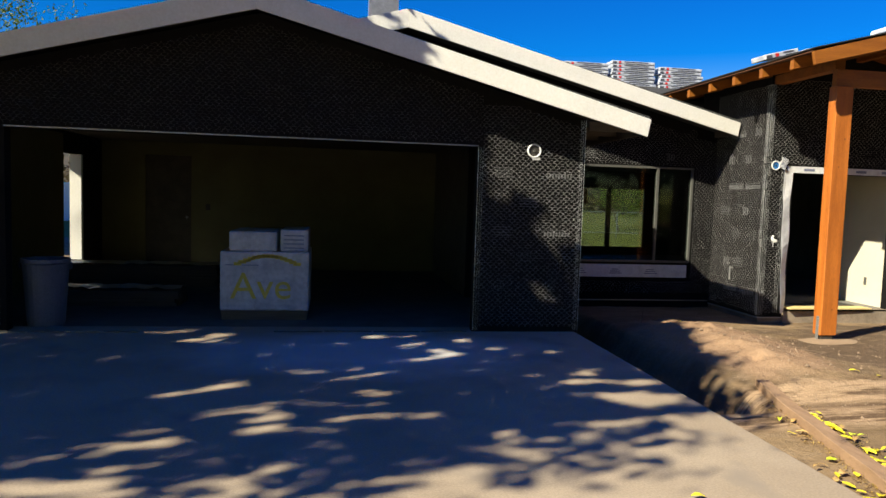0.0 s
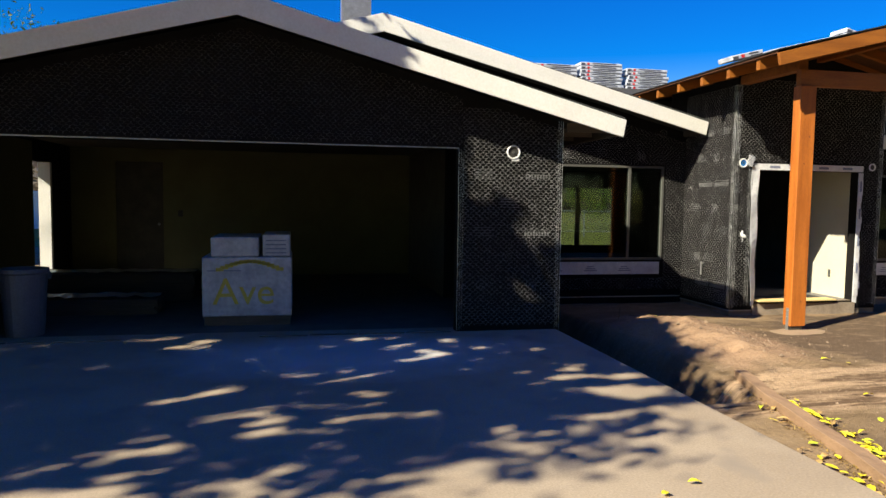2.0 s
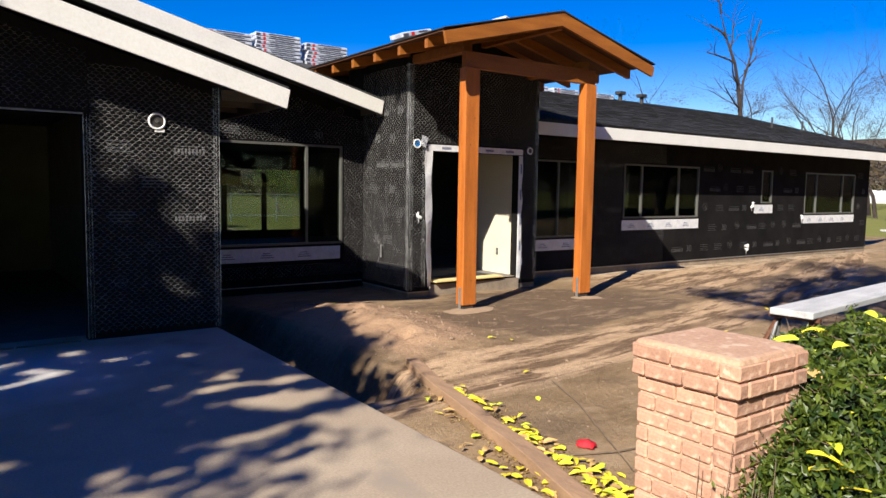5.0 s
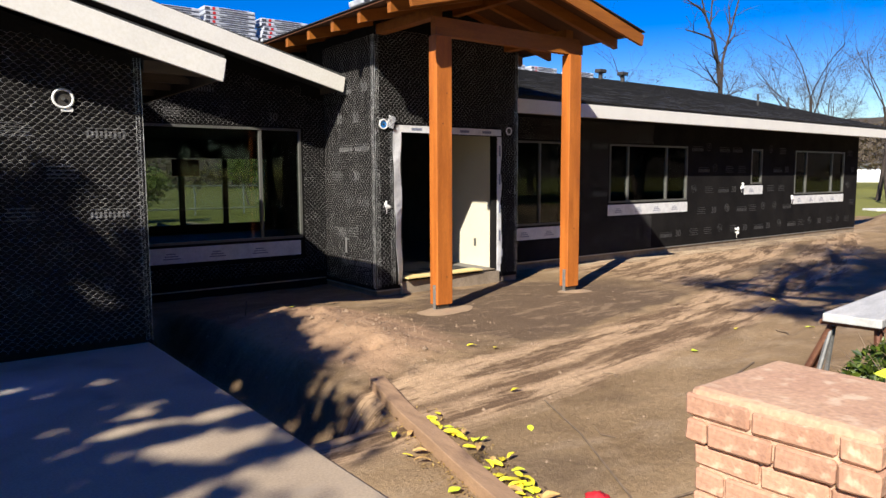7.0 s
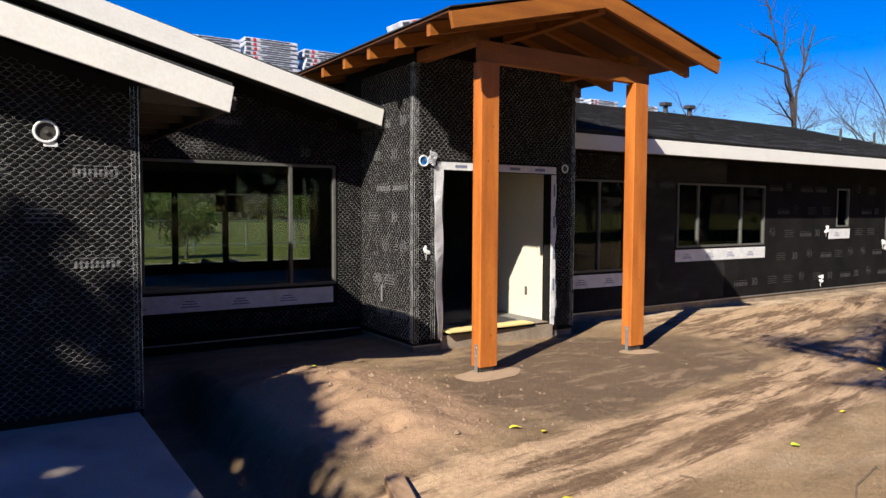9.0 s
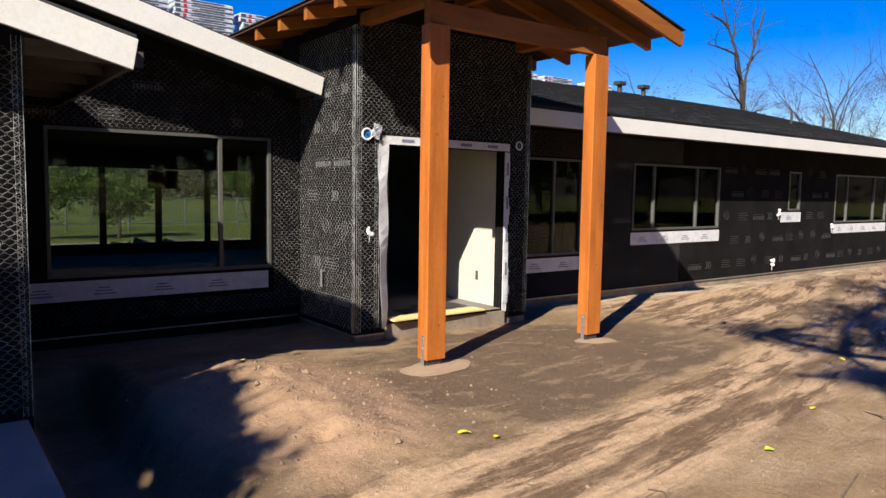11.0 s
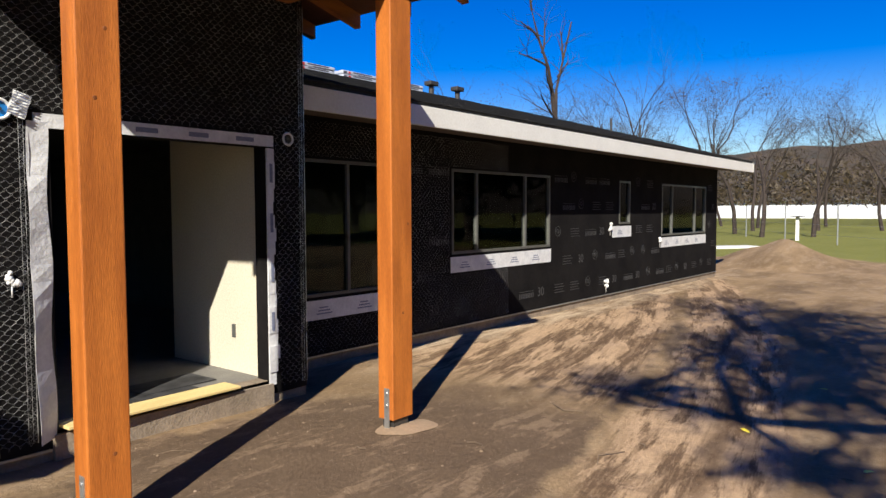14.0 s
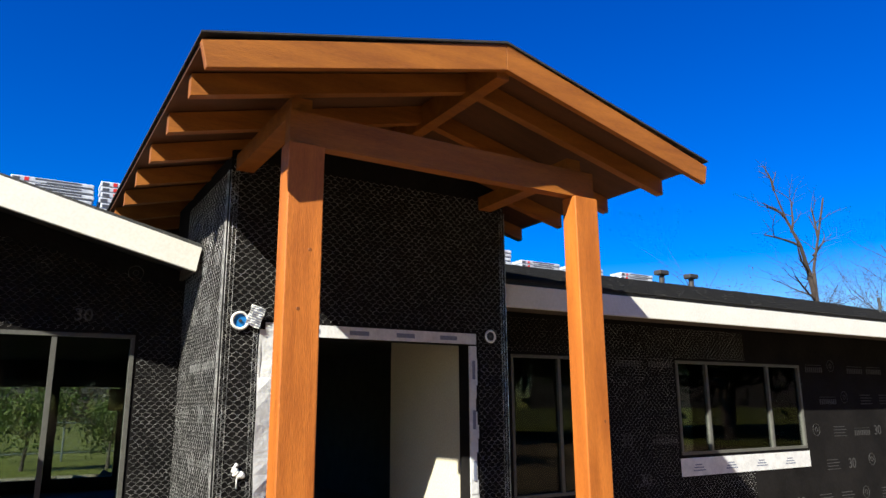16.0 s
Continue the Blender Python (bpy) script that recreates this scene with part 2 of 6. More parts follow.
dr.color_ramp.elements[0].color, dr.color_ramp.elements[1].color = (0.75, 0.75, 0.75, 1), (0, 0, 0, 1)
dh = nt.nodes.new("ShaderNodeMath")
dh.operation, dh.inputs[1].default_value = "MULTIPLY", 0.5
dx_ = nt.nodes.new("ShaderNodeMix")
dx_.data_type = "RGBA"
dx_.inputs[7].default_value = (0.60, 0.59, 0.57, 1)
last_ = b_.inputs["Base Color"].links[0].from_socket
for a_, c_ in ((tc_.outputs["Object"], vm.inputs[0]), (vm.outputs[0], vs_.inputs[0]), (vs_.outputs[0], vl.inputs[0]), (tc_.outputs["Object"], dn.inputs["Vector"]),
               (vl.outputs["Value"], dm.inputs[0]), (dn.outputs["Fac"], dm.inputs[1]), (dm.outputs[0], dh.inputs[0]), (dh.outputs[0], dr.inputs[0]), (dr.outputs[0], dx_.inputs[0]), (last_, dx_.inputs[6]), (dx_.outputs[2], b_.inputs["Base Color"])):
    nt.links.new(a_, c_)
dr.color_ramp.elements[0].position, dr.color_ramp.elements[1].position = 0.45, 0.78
M_PAD = mat("smooth_pad_concrete", (0.36, 0.25, 0.155), (0.29, 0.20, 0.125), 5, 0.9, bump=0.1)
M_STEM = mat("footing_concrete", (0.20, 0.155, 0.11), (0.30, 0.235, 0.17), 5, 0.9, bump=0.5, fine=50)
M_PAPER = mat("black_building_paper", (0.0095, 0.0088, 0.009), (0.0155, 0.0142, 0.014), 2.5, 0.85, bump=0.25, fine=25, spec=0.05)
M_PRINT = mat("faded_grey_print", (0.060, 0.058, 0.060), (0.018, 0.018, 0.018), 5, 0.7, bump=0)
M_PRINTBOLD = mat("pale_grey_print", (0.21, 0.21, 0.21), (0.11, 0.11, 0.11), 6, 0.7, bump=0)
M_WIRE = mat("galvanised_wire", (0.62, 0.61, 0.60), (0.11, 0.11, 0.11), 14, 0.33, 0.6, bump=0)
M_WHITE = mat("white_primed_board", (0.78, 0.76, 0.70), (0.72, 0.70, 0.65), 2, 0.55, bump=0.08, fine=40)
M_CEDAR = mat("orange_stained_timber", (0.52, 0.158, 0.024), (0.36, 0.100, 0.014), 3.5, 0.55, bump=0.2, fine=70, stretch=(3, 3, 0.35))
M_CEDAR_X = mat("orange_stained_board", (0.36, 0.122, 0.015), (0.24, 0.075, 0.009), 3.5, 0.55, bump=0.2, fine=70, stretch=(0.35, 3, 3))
# Sheathing stain is coloured extra dark to carry the canopy's underside shade.
M_PLY = mat("shaded_stained_sheathing", (0.11, 0.040, 0.012), (0.075, 0.027, 0.008), 3, 0.7, bump=0.15, fine=50, stretch=(0.5, 3, 1))
M_SHINGLE = mat("dark_asphalt_shingle", (0.020, 0.020, 0.022), (0.034, 0.033, 0.033), 8, 0.9, bump=0.6, fine=120, rnd=0.25)
M_FELT = mat("roof_felt", (0.03, 0.03, 0.03), (0.045, 0.045, 0.045), 3, 0.85, bump=0.3)
M_DRYWALL = mat("cream_drywall", (0.62, 0.57, 0.45), (0.58, 0.53, 0.42), 2, 0.8, bump=0.05)
# Dark base colour carries the dimness of the unlit rooms and ceilings.
M_STUD = mat("shade_dimmed_interior", (0.09, 0.08, 0.06), (0.06, 0.05, 0.04), 4, 0.85, bump=0.2)
# Garage dimness is painted in: drywall and slab are darkened copies.
M_GARDRY = mat("shade_darkened_drywall", (0.17, 0.16, 0.075), (0.14, 0.13, 0.06), 2, 0.9, bump=0.05)
M_GARFLOOR = mat("shade_darkened_slab", (0.13, 0.12, 0.10), (0.09, 0.085, 0.075), 3, 0.85, bump=0.2)
M_FLOOR = mat("interior_slab", (0.20, 0.19, 0.17), (0.15, 0.14, 0.13), 3, 0.7, bump=0.2)
M_TAPE = mat("white_flashing_tape", (0.74, 0.74, 0.74), (0.60, 0.60, 0.61), 8, 0.45, bump=0.4, fine=35)
M_TAPEPRINT = mat("blue_grey_print", (0.16, 0.18, 0.26), (0.20, 0.22, 0.3), 40, 0.6, bump=0)
M_FRAME = mat("grey_window_frame", (0.115, 0.115, 0.105), (0.09, 0.09, 0.082), 8, 0.4, bump=0)
M_DARKFRAME = mat("dark_bronze_frame", (0.05, 0.045, 0.04), (0.04, 0.036, 0.032), 8, 0.45, bump=0)
M_GLASS = glass_mat("window_glass")
M_CLEAR = glass_mat("clear_window_glass", (0.9, 0.93, 0.92))
M_GALV = mat("galvanised_steel", (0.45, 0.45, 0.44), (0.35, 0.35, 0.34), 12, 0.4, 0.7, bump=0.1)
M_BRICK = mat("pink_clay_brick", (0.50, 0.285, 0.190), (0.41, 0.225, 0.148), 9, 0.9, bump=0.6, fine=60, rnd=0.14, spots=(0.60, 0.40, 0.28), depth=0.006)
M_CAP = mat("worn_cap_mortar", (0.50, 0.315, 0.205), (0.45, 0.265, 0.172), 5, 0.9, bump=0.5, fine=60, spots=(0.60, 0.43, 0.30), depth=0.006)
M_KNOT = mat("dark_wood_knot", (0.26, 0.080, 0.016), (0.17, 0.05, 0.010), 30, 0.6, bump=0.3)
M_MORTAR = mat("pale_mortar", (0.58, 0.38, 0.26), (0.48, 0.31, 0.21), 14, 0.95, bump=0.6, fine=80)
M_BARK = mat("grey_brown_bark", (0.10, 0.075, 0.06), (0.16, 0.125, 0.10), 6, 0.95, bump=0.8, fine=40, stretch=(3, 3, 0.6))
M_FARBARK = mat("dark_brown_bark", (0.035, 0.025, 0.020), (0.060, 0.044, 0.035), 6, 0.95, bump=0.3)
M_LEAF = leaf_mat("shade_tree_leaves", (0.05, 0.09, 0.015), (0.12, 0.17, 0.03))
M_DARKLEAF = leaf_mat("dense_evergreen_leaves", (0.025, 0.045, 0.010), (0.06, 0.09, 0.02), 0.6, 0.2)
M_OLIVE = leaf_mat("olive_shrub_leaves", (0.06, 0.10, 0.02), (0.20, 0.24, 0.05))
M_IVY = leaf_mat("ground_cover_leaves", (0.015, 0.040, 0.007), (0.13, 0.175, 0.020), 0.45, 0.25)
# Near-black colour for the sheet that paints shade between the leaves.
M_IVYDEEP = mat("hedge_shade_sheet", (0.012, 0.024, 0.006), (0.025, 0.032, 0.012), 12, 0.95, bump=0.8, fine=40)
M_YLEAF = mat("yellow_fallen_leaf", (0.82, 0.62, 0.03), (0.78, 0.70, 0.05), 14, 0.5, bump=0.2, rnd=0.25)
M_TLEAF = mat("tan_fallen_leaf", (0.62, 0.40, 0.14), (0.45, 0.27, 0.10), 14, 0.6, bump=0.3, rnd=0.25)
M_GLEAF = mat("yellow_green_fallen_leaf", (0.55, 0.70, 0.04), (0.70, 0.74, 0.05), 14, 0.5, bump=0.2, rnd=0.2)
M_RED = mat("red_cloth", (0.70, 0.02, 0.03), (0.55, 0.01, 0.02), 9, 0.7, bump=0.3)
M_TWIG = mat("dry_twig", (0.12, 0.085, 0.055), (0.20, 0.14, 0.09), 20, 0.9, bump=0.3)
M_BOARD = mat("brown_form_board", (0.38, 0.235, 0.135), (0.27, 0.165, 0.095), 4, 0.85, bump=0.4, fine=60, stretch=(3, 0.4, 3))
M_PALE = mat("pale_new_plank", (0.80, 0.62, 0.27), (0.70, 0.52, 0.22), 4, 0.7, bump=0.2, stretch=(0.5, 3, 3))
M_WRAP = mat("white_plastic_wrap", (0.55, 0.55, 0.57), (0.36, 0.36, 0.40), 4, 0.4, bump=0.5, fine=18)
M_FOIL = mat("crumpled_foil", (0.92, 0.90, 0.80), (0.80, 0.78, 0.68), 9, 0.28, 0.4, bump=0.4, fine=30)
M_YPAINT = mat("yellow_spray_paint", (0.62, 0.47, 0.05), (0.55, 0.45, 0.10), 12, 0.6, bump=0)
M_BIN = mat("grey_plastic_bin", (0.13, 0.14, 0.17), (0.11, 0.12, 0.15), 5, 0.5, bump=0.1)
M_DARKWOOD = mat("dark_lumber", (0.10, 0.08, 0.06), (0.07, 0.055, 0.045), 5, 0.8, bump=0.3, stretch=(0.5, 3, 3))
M_BLUE = mat("bright_blue_plastic", (0.02, 0.22, 0.62), (0.02, 0.18, 0.5), 8, 0.35, bump=0)
M_WPLASTIC = mat("white_plastic", (0.80, 0.80, 0.78), (0.75, 0.75, 0.73), 8, 0.4, bump=0)
M_BUNDLE = mat("printed_bundle_wrap", (0.62, 0.65, 0.70), (0.38, 0.41, 0.48), 9, 0.35, bump=0.3)
M_BUNDLEDARK = mat("bundle_print_dark", (0.05, 0.055, 0.07), (0.08, 0.08, 0.10), 9, 0.5, bump=0)
M_BUNDLERED = mat("bundle_print_red", (0.60, 0.03, 0.03), (0.5, 0.02, 0.02), 9, 0.5, bump=0)
M_RUST = mat("rusty_brown_steel", (0.13, 0.05, 0.03), (0.20, 0.09, 0.05), 12, 0.6, 0.4, bump=0.3)
M_PLANK = mat("weathered_white_plank", (0.56, 0.55, 0.53), (0.40, 0.40, 0.39), 5, 0.8, bump=0.3, stretch=(0.5, 3, 3))
M_HILL = mat("dry_hills", (0.075, 0.052, 0.033), (0.035, 0.032, 0.020), 0.05, 0.95, bump=0.3, fine=0.6)
M_FARWALL = mat("white_far_building", (0.72, 0.73, 0.75), (0.66, 0.67, 0.70), 1, 0.7, bump=0)
M_FARROOF = mat("far_grey_roof", (0.14, 0.13, 0.12), (0.10, 0.09, 0.09), 1, 0.8, bump=0.2)
M_CHAIN = mat("steel_fence_wire", (0.35, 0.36, 0.35), (0.30, 0.31, 0.30), 8, 0.5, 0.6, bump=0)

# ---- mesh helpers ----


def bm_box(bm, x0, x1, y0, y1, z0, z1, mtx=None, mi=0):
    vs = [bm.verts.new((x, y, z)) for x in (x0, x1) for y in (y0, y1) for z in (z0, z1)]
    if mtx:
        for v in vs:
            v.co = mtx @ v.co
    for q in ((0, 1, 3, 2), (4, 6, 7, 5), (0, 4, 5, 1), (2, 3, 7, 6), (0, 2, 6, 4), (1, 5, 7, 3)):
        f = bm.faces.new([vs[i] for i in q])
        f.material_index = mi
    return vs


def bm_poly(bm, pts, axis, a0, a1):
    """A prism: pts is an outline in the two other axes, drawn out along axis from a0 to a1."""
    def put(p, a):
        return (a, p[0], p[1]) if axis == "x" else (p[0], a, p[1]) if axis == "y" else (p[0], p[1], a)
    lo = [bm.verts.new(put(p, a0)) for p in pts]
    hi = [bm.verts.new(put(p, a1)) for p in pts]
    bm.faces.new(lo)
    bm.faces.new(hi[::-1])
    n = len(pts)
    for i in range(n):
        bm.faces.new((lo[i], hi[i], hi[(i + 1) % n], lo[(i + 1) % n]))


def bm_tube(bm, p, q, r0, r1=None, sides=8, caps=True):
    p, q = Vector(p), Vector(q)
    r1 = r0 if r1 is None else r1
    w = (q - p).normalized()
    a = w.orthogonal().normalized()
    b = w.cross(a)
    rings = []
    for c, r in ((p, r0), (q, r1)):
        rings.append([bm.verts.new(c + (a * math.cos(t) + b * math.sin(t)) * r) for t in [2 * math.pi * i / sides for i in range(sides)]])
    for i in range(sides):
        j = (i + 1) % sides
        bm.faces.new((rings[0][i], rings[0][j], rings[1][j], rings[1][i]))
    if caps:
        bm.faces.new(rings[0][::-1])
        bm.faces.new(rings[1])


def bm_ring(bm, c, axis, r, t, n=20, m=6):
    """A torus at c round the axis."""
    c = Vector(c)
    w = Vector(axis).normalized()
    a = w.orthogonal().normalized()
    b = w.cross(a)
    g = []
    for i in range(n):
        u = 2 * math.pi * i / n
        d = a * math.cos(u) + b * math.sin(u)
        g.append([bm.verts.new(c + d * (r + t * math.cos(2 * math.pi * k / m)) + w * t * math.sin(2 * math.pi * k / m)) for k in range(m)])
    for i in range(n):
        for k in range(m):
            bm.faces.new((g[i][k], g[(i + 1) % n][k], g[(i + 1) % n][(k + 1) % m], g[i][(k + 1) % m]))


def finish(name, bm, material, parent=None, bevel=0.0, smooth=False):
    bmesh.ops.recalc_face_normals(bm, faces=bm.faces)
    me = bpy.data.meshes.new(name)
    bm.to_mesh(me)
    bm.free()
    for m in (material if isinstance(material, (list, tuple)) else [material]):
        me.materials.append(m)
    if smooth:
        for p in me.polygons:
            p.use_smooth = True
    ob = new(name, me)
    if parent:
        ob.parent = parent
    if bevel:
        md = ob.modifiers.new("edge", "BEVEL")
        md.width, md.segments, md.limit_method = bevel, 2, "ANGLE"
    return ob


def part(name, bm, material, parent, label="", bevel=0.0, smooth=False):
    return tagged(finish(name, bm, material, parent, bevel, smooth), label)


def thing(name, label, category, group="", at=(0, 0, 0), turn=0.0):
    e = new(name)
    e.matrix_world = pose(*at, 0, 0, turn)
    return tagged(e, label, category, group)


def structure(name, bm, material, bevel=0.0, smooth=False, label=""):
    return tagged(finish(name, bm, material, None, bevel, smooth), label, "", "", "structure")


def raw(name, verts, faces, material, parent=None):
    me = bpy.data.meshes.new(name)
    me.from_pydata(verts, [], faces)
    for m in (material if isinstance(material, (list, tuple)) else [material]):
        me.materials.append(m)
    ob = new(name, me)
    if parent:
        ob.parent = parent
    return ob


def wall(name, axis, a0, a1, u0, u1, z0, z1, holes=(), top=(), material=None, label=""):
    """A wall with thickness from a0 to a1 along axis ('y': it runs along x), with openings; top: extra outlines (gables)."""
    us = sorted({u0, u1, *[h[0] for h in holes], *[h[1] for h in holes]})
    zs = sorted({z0, z1, *[h[2] for h in holes], *[h[3] for h in holes]})
    bm = bmesh.new()

    def solid(i, j):
        if not (0 <= i < len(us) - 1 and 0 <= j < len(zs) - 1):
            return False
        u, z = (us[i] + us[i + 1]) / 2, (zs[j] + zs[j + 1]) / 2
        return not any(h[0] < u < h[1] and h[2] < z < h[3] for h in holes)
    verts = {}

    def v(i, j, a):
        if (i, j, a) not in verts:
            verts[i, j, a] = bm.verts.new((us[i], a, zs[j]) if axis == "y" else (a, us[i], zs[j]))
        return verts[i, j, a]
    for i in range(len(us) - 1):
        for j in range(len(zs) - 1):
            if not solid(i, j):
                continue
            for a in (a0, a1):
                bm.faces.new((v(i, j, a), v(i + 1, j, a), v(i + 1, j + 1, a), v(i, j + 1, a)))
            for di, dj, p, q in ((-1, 0, (0, 0), (0, 1)), (1, 0, (1, 0), (1, 1)), (0, -1, (0, 0), (1, 0)), (0, 1, (0, 1), (1, 1))):
                if not solid(i + di, j + dj):
                    bm.faces.new((v(i + p[0], j + p[1], a0), v(i + q[0], j + q[1], a0), v(i + q[0], j + q[1], a1), v(i + p[0], j + p[1], a1)))
    for pts in top:
        bm_poly(bm, pts, axis, a0, a1)
    return structure(name, bm, material or M_PAPER, label=label)


def slope_roof(name, ridge_x, half, z_eave, z_ridge, y0, y1, thick, material):
    """A gable roof with its ridge along y, as one folded slab."""
    bm = bmesh.new()
    bm_poly(bm, [(ridge_x - half, z_eave), (ridge_x, z_ridge), (ridge_x + half, z_eave), (ridge_x + half, z_eave + thick), (ridge_x, z_ridge + thick), (ridge_x - half, z_eave + thick)], "y", y0, y1)
    return structure(name, bm, material)


# ---- ground ----
def smooth_bump(x, y, cx, cy, rx, ry, h, turn=0.0):
    dx, dy = x - cx, y - cy
    c, s = math.cos(turn), math.sin(turn)
    u, w = (dx * c + dy * s) / rx, (-dx * s + dy * c) / ry
    d = u * u + w * w
    return h * math.exp(-d * 1.2)


def ground_z(x, y):
    z = -0.125
    z += 0.018 * noise.noise(Vector((x * 0.8, y * 0.8, 0))) + 0.012 * noise.noise(Vector((x * 2.6, y * 2.6, 3)))
    near = smooth_bump(x, y, 5.15, 8.0, 0.75, 1.15, 1.0, 0.1) + smooth_bump(x, y, 5.2, 6.7, 0.8, 0.8, 0.55)
    z += 0.20 * near * (1 + 0.30 * noise.noise(Vector((x * 2, y * 2, 7))) + 0.16 * noise.noise(Vector((x * 6, y * 6, 1)))) + min(1, near) * (0.026 * noise.noise(Vector((x * 11, y * 11, 4))) + 0.013 * noise.noise(Vector((x * 27, y * 27, 6))))
    # the trench beside the slab
    d = max(0.0, 1 - abs(x - 3.92) / 0.50)
    e = max(0.0, min(1.0, (y - 5.2) / 0.5)) * max(0.0, min(1.0, (10.2 - y) / 0.4))
    d = d * d * (3 - 2 * d)
    z -= 0.40 * min(1, d * 1.5) * e
    # a small hole in the heap
    z -= smooth_bump(x, y, 5.0, 6.67, 0.09, 0.07, 0.09)
    # the earth pile past the end of the wing
    z += smooth_bump(x, y, 28.3, 9.8, 1.8, 1.5, 0.80) * (1 + 0.25 * noise.noise(Vector((x * 1.3, y * 1.3, 4))))
    # tracks
    v = y - 6.1 - 0.10 * (x - 6) - 0.012 * (x - 6) ** 2
    if -1.6 < v < 0.3 and 5.5 < x < 24:
        z += min(1, (x - 5.5) / 1.5) * (0.016 * math.sin(v * 9.0 + 0.6 * noise.noise(Vector((x, y, 11)))) * (0.6 + noise.noise(Vector((x * 0.7, y * 0.7, 11)))) + 0.005 * math.sin(x * 26) * math.exp(-((v + 0.35) / 0.16) ** 2))
    if x > 40 or y > 40 or x < -40 or y < -40:
        z = -0.125
    return z


def axis_steps(fine0, fine1, step, far):
    a = [fine0 + i * step for i in range(int((fine1 - fine0) / step) + 1)]
    lo, hi, s = [], [], step
    x = a[0]
    while x > -far:
        s *= 1.35
        x -= s
        lo.append(x)
    s, x = step, a[-1]
    while x < far:
        s *= 1.22
        x += s
        hi.append(x)
    return lo[::-1] + a + hi


gx, gy = axis_steps(3.2, 16.0, 0.05, 900), axis_steps(2.2, 10.6, 0.05, 900)
gv = [(x, y, ground_z(x, y)) for y in gy for x in gx]
nx = len(gx)
gf = [(j * nx + i, j * nx + i + 1, (j + 1) * nx + i + 1, (j + 1) * nx + i) for j in range(len(gy) - 1) for i in range(nx - 1)]
ground = raw("ground", gv, gf, M_SOIL)
for p in ground.data.polygons:
    p.use_smooth = True
tagged(ground, "brown bare soil with pale tracks, lawn beyond", "", "", "structure")

# Slab inside the garage, its colour darkened to carry the shade there.
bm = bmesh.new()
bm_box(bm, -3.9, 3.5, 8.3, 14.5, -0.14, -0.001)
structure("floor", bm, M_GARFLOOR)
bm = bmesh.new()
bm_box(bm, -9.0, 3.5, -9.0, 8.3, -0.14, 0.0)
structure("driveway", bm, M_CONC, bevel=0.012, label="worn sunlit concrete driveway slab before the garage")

# ---- the garage ----
GX0, GX1, GY = -3.92, 3.53, 8.015
RX, RS = -0.19, 0.258
top_z = lambda x: 3.47 - abs(x - RX) * RS
wall("wall_garage_front", "y", GY, GY + 0.15, GX0, GX1, 0.0, 2.45, [(-2.76, 2.25, -1, 2.14)],
     [[(GX0, 2.45), (GX1, 2.45), (GX1, top_z(GX1)), (RX, top_z(RX)), (GX0, top_z(GX0))]], label="black papered garage front wall under wire netting")
wall("wall_garage_east", "x", GX1 - 0.15, GX1, GY + 0.15, 10.77, -0.5, 2.5)
wall("wall_garage_return", "y", 10.775, 10.915, 2.7, 3.375, -0.1, 2.5)
wall("wall_garage_west", "x", GX0, GX0 + 0.15, GY + 0.15, 14.5, -0.1, 2.5, [(12.5, 13.4, 0.25, 2.1)])
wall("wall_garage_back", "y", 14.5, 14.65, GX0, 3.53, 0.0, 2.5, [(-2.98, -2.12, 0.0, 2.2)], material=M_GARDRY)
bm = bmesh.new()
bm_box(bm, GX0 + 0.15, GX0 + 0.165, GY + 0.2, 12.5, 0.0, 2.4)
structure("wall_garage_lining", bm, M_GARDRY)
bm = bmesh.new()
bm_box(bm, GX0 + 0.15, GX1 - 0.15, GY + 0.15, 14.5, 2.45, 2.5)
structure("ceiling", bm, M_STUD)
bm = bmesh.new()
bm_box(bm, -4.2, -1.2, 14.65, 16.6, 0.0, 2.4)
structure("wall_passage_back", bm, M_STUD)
slope_roof("roof_garage", RX, 4.32, 2.42, 2.42 + 4.32 * RS, 7.62, 15.5, 0.11, M_FELT)


def rake_board(name, parent, x_mid, half, z_low, z_high, height, y0, y1, material, side):
    """One of the two sloping boards of a gable, from the ridge to the eave."""
    bm = bmesh.new()
    x1 = x_mid + side * half
    pts = [(x_mid, z_high), (x1, z_low), (x1 + side * 0.035, z_low + height * 0.78), (x_mid, z_high + height)]
    bm_poly(bm, pts, "y", y0, y1)
    return part(name, bm, material, parent, bevel=0.004)


def gable_trim(name, label, x_mid, half, z_low, z_high, height, y0, y1, material, back, side=None):
    e = thing(name, label, "fascia")
    e["kind"] = "structure"
    for s in (-1, 1):
        rake_board("rake_board", e, x_mid, half, z_low, z_high, height, y0, y1, material, s)
        bm = bmesh.new()
        x = x_mid + s * (half + 0.005)
        bm_box(bm, min(x, x + s * 0.03), max(x, x + s * 0.03), y1 + 0.002, back, z_low + 0.03, z_low + height * 0.75)
        part("eave_board", bm, side or material, e)
    return e


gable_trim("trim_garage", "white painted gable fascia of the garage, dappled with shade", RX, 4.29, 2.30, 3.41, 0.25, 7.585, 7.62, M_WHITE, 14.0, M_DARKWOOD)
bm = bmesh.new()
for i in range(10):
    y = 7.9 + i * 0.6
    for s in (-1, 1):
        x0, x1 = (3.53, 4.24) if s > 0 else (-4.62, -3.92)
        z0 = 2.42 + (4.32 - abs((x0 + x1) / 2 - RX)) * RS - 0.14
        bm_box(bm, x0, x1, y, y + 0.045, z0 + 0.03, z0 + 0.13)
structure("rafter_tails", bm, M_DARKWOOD)

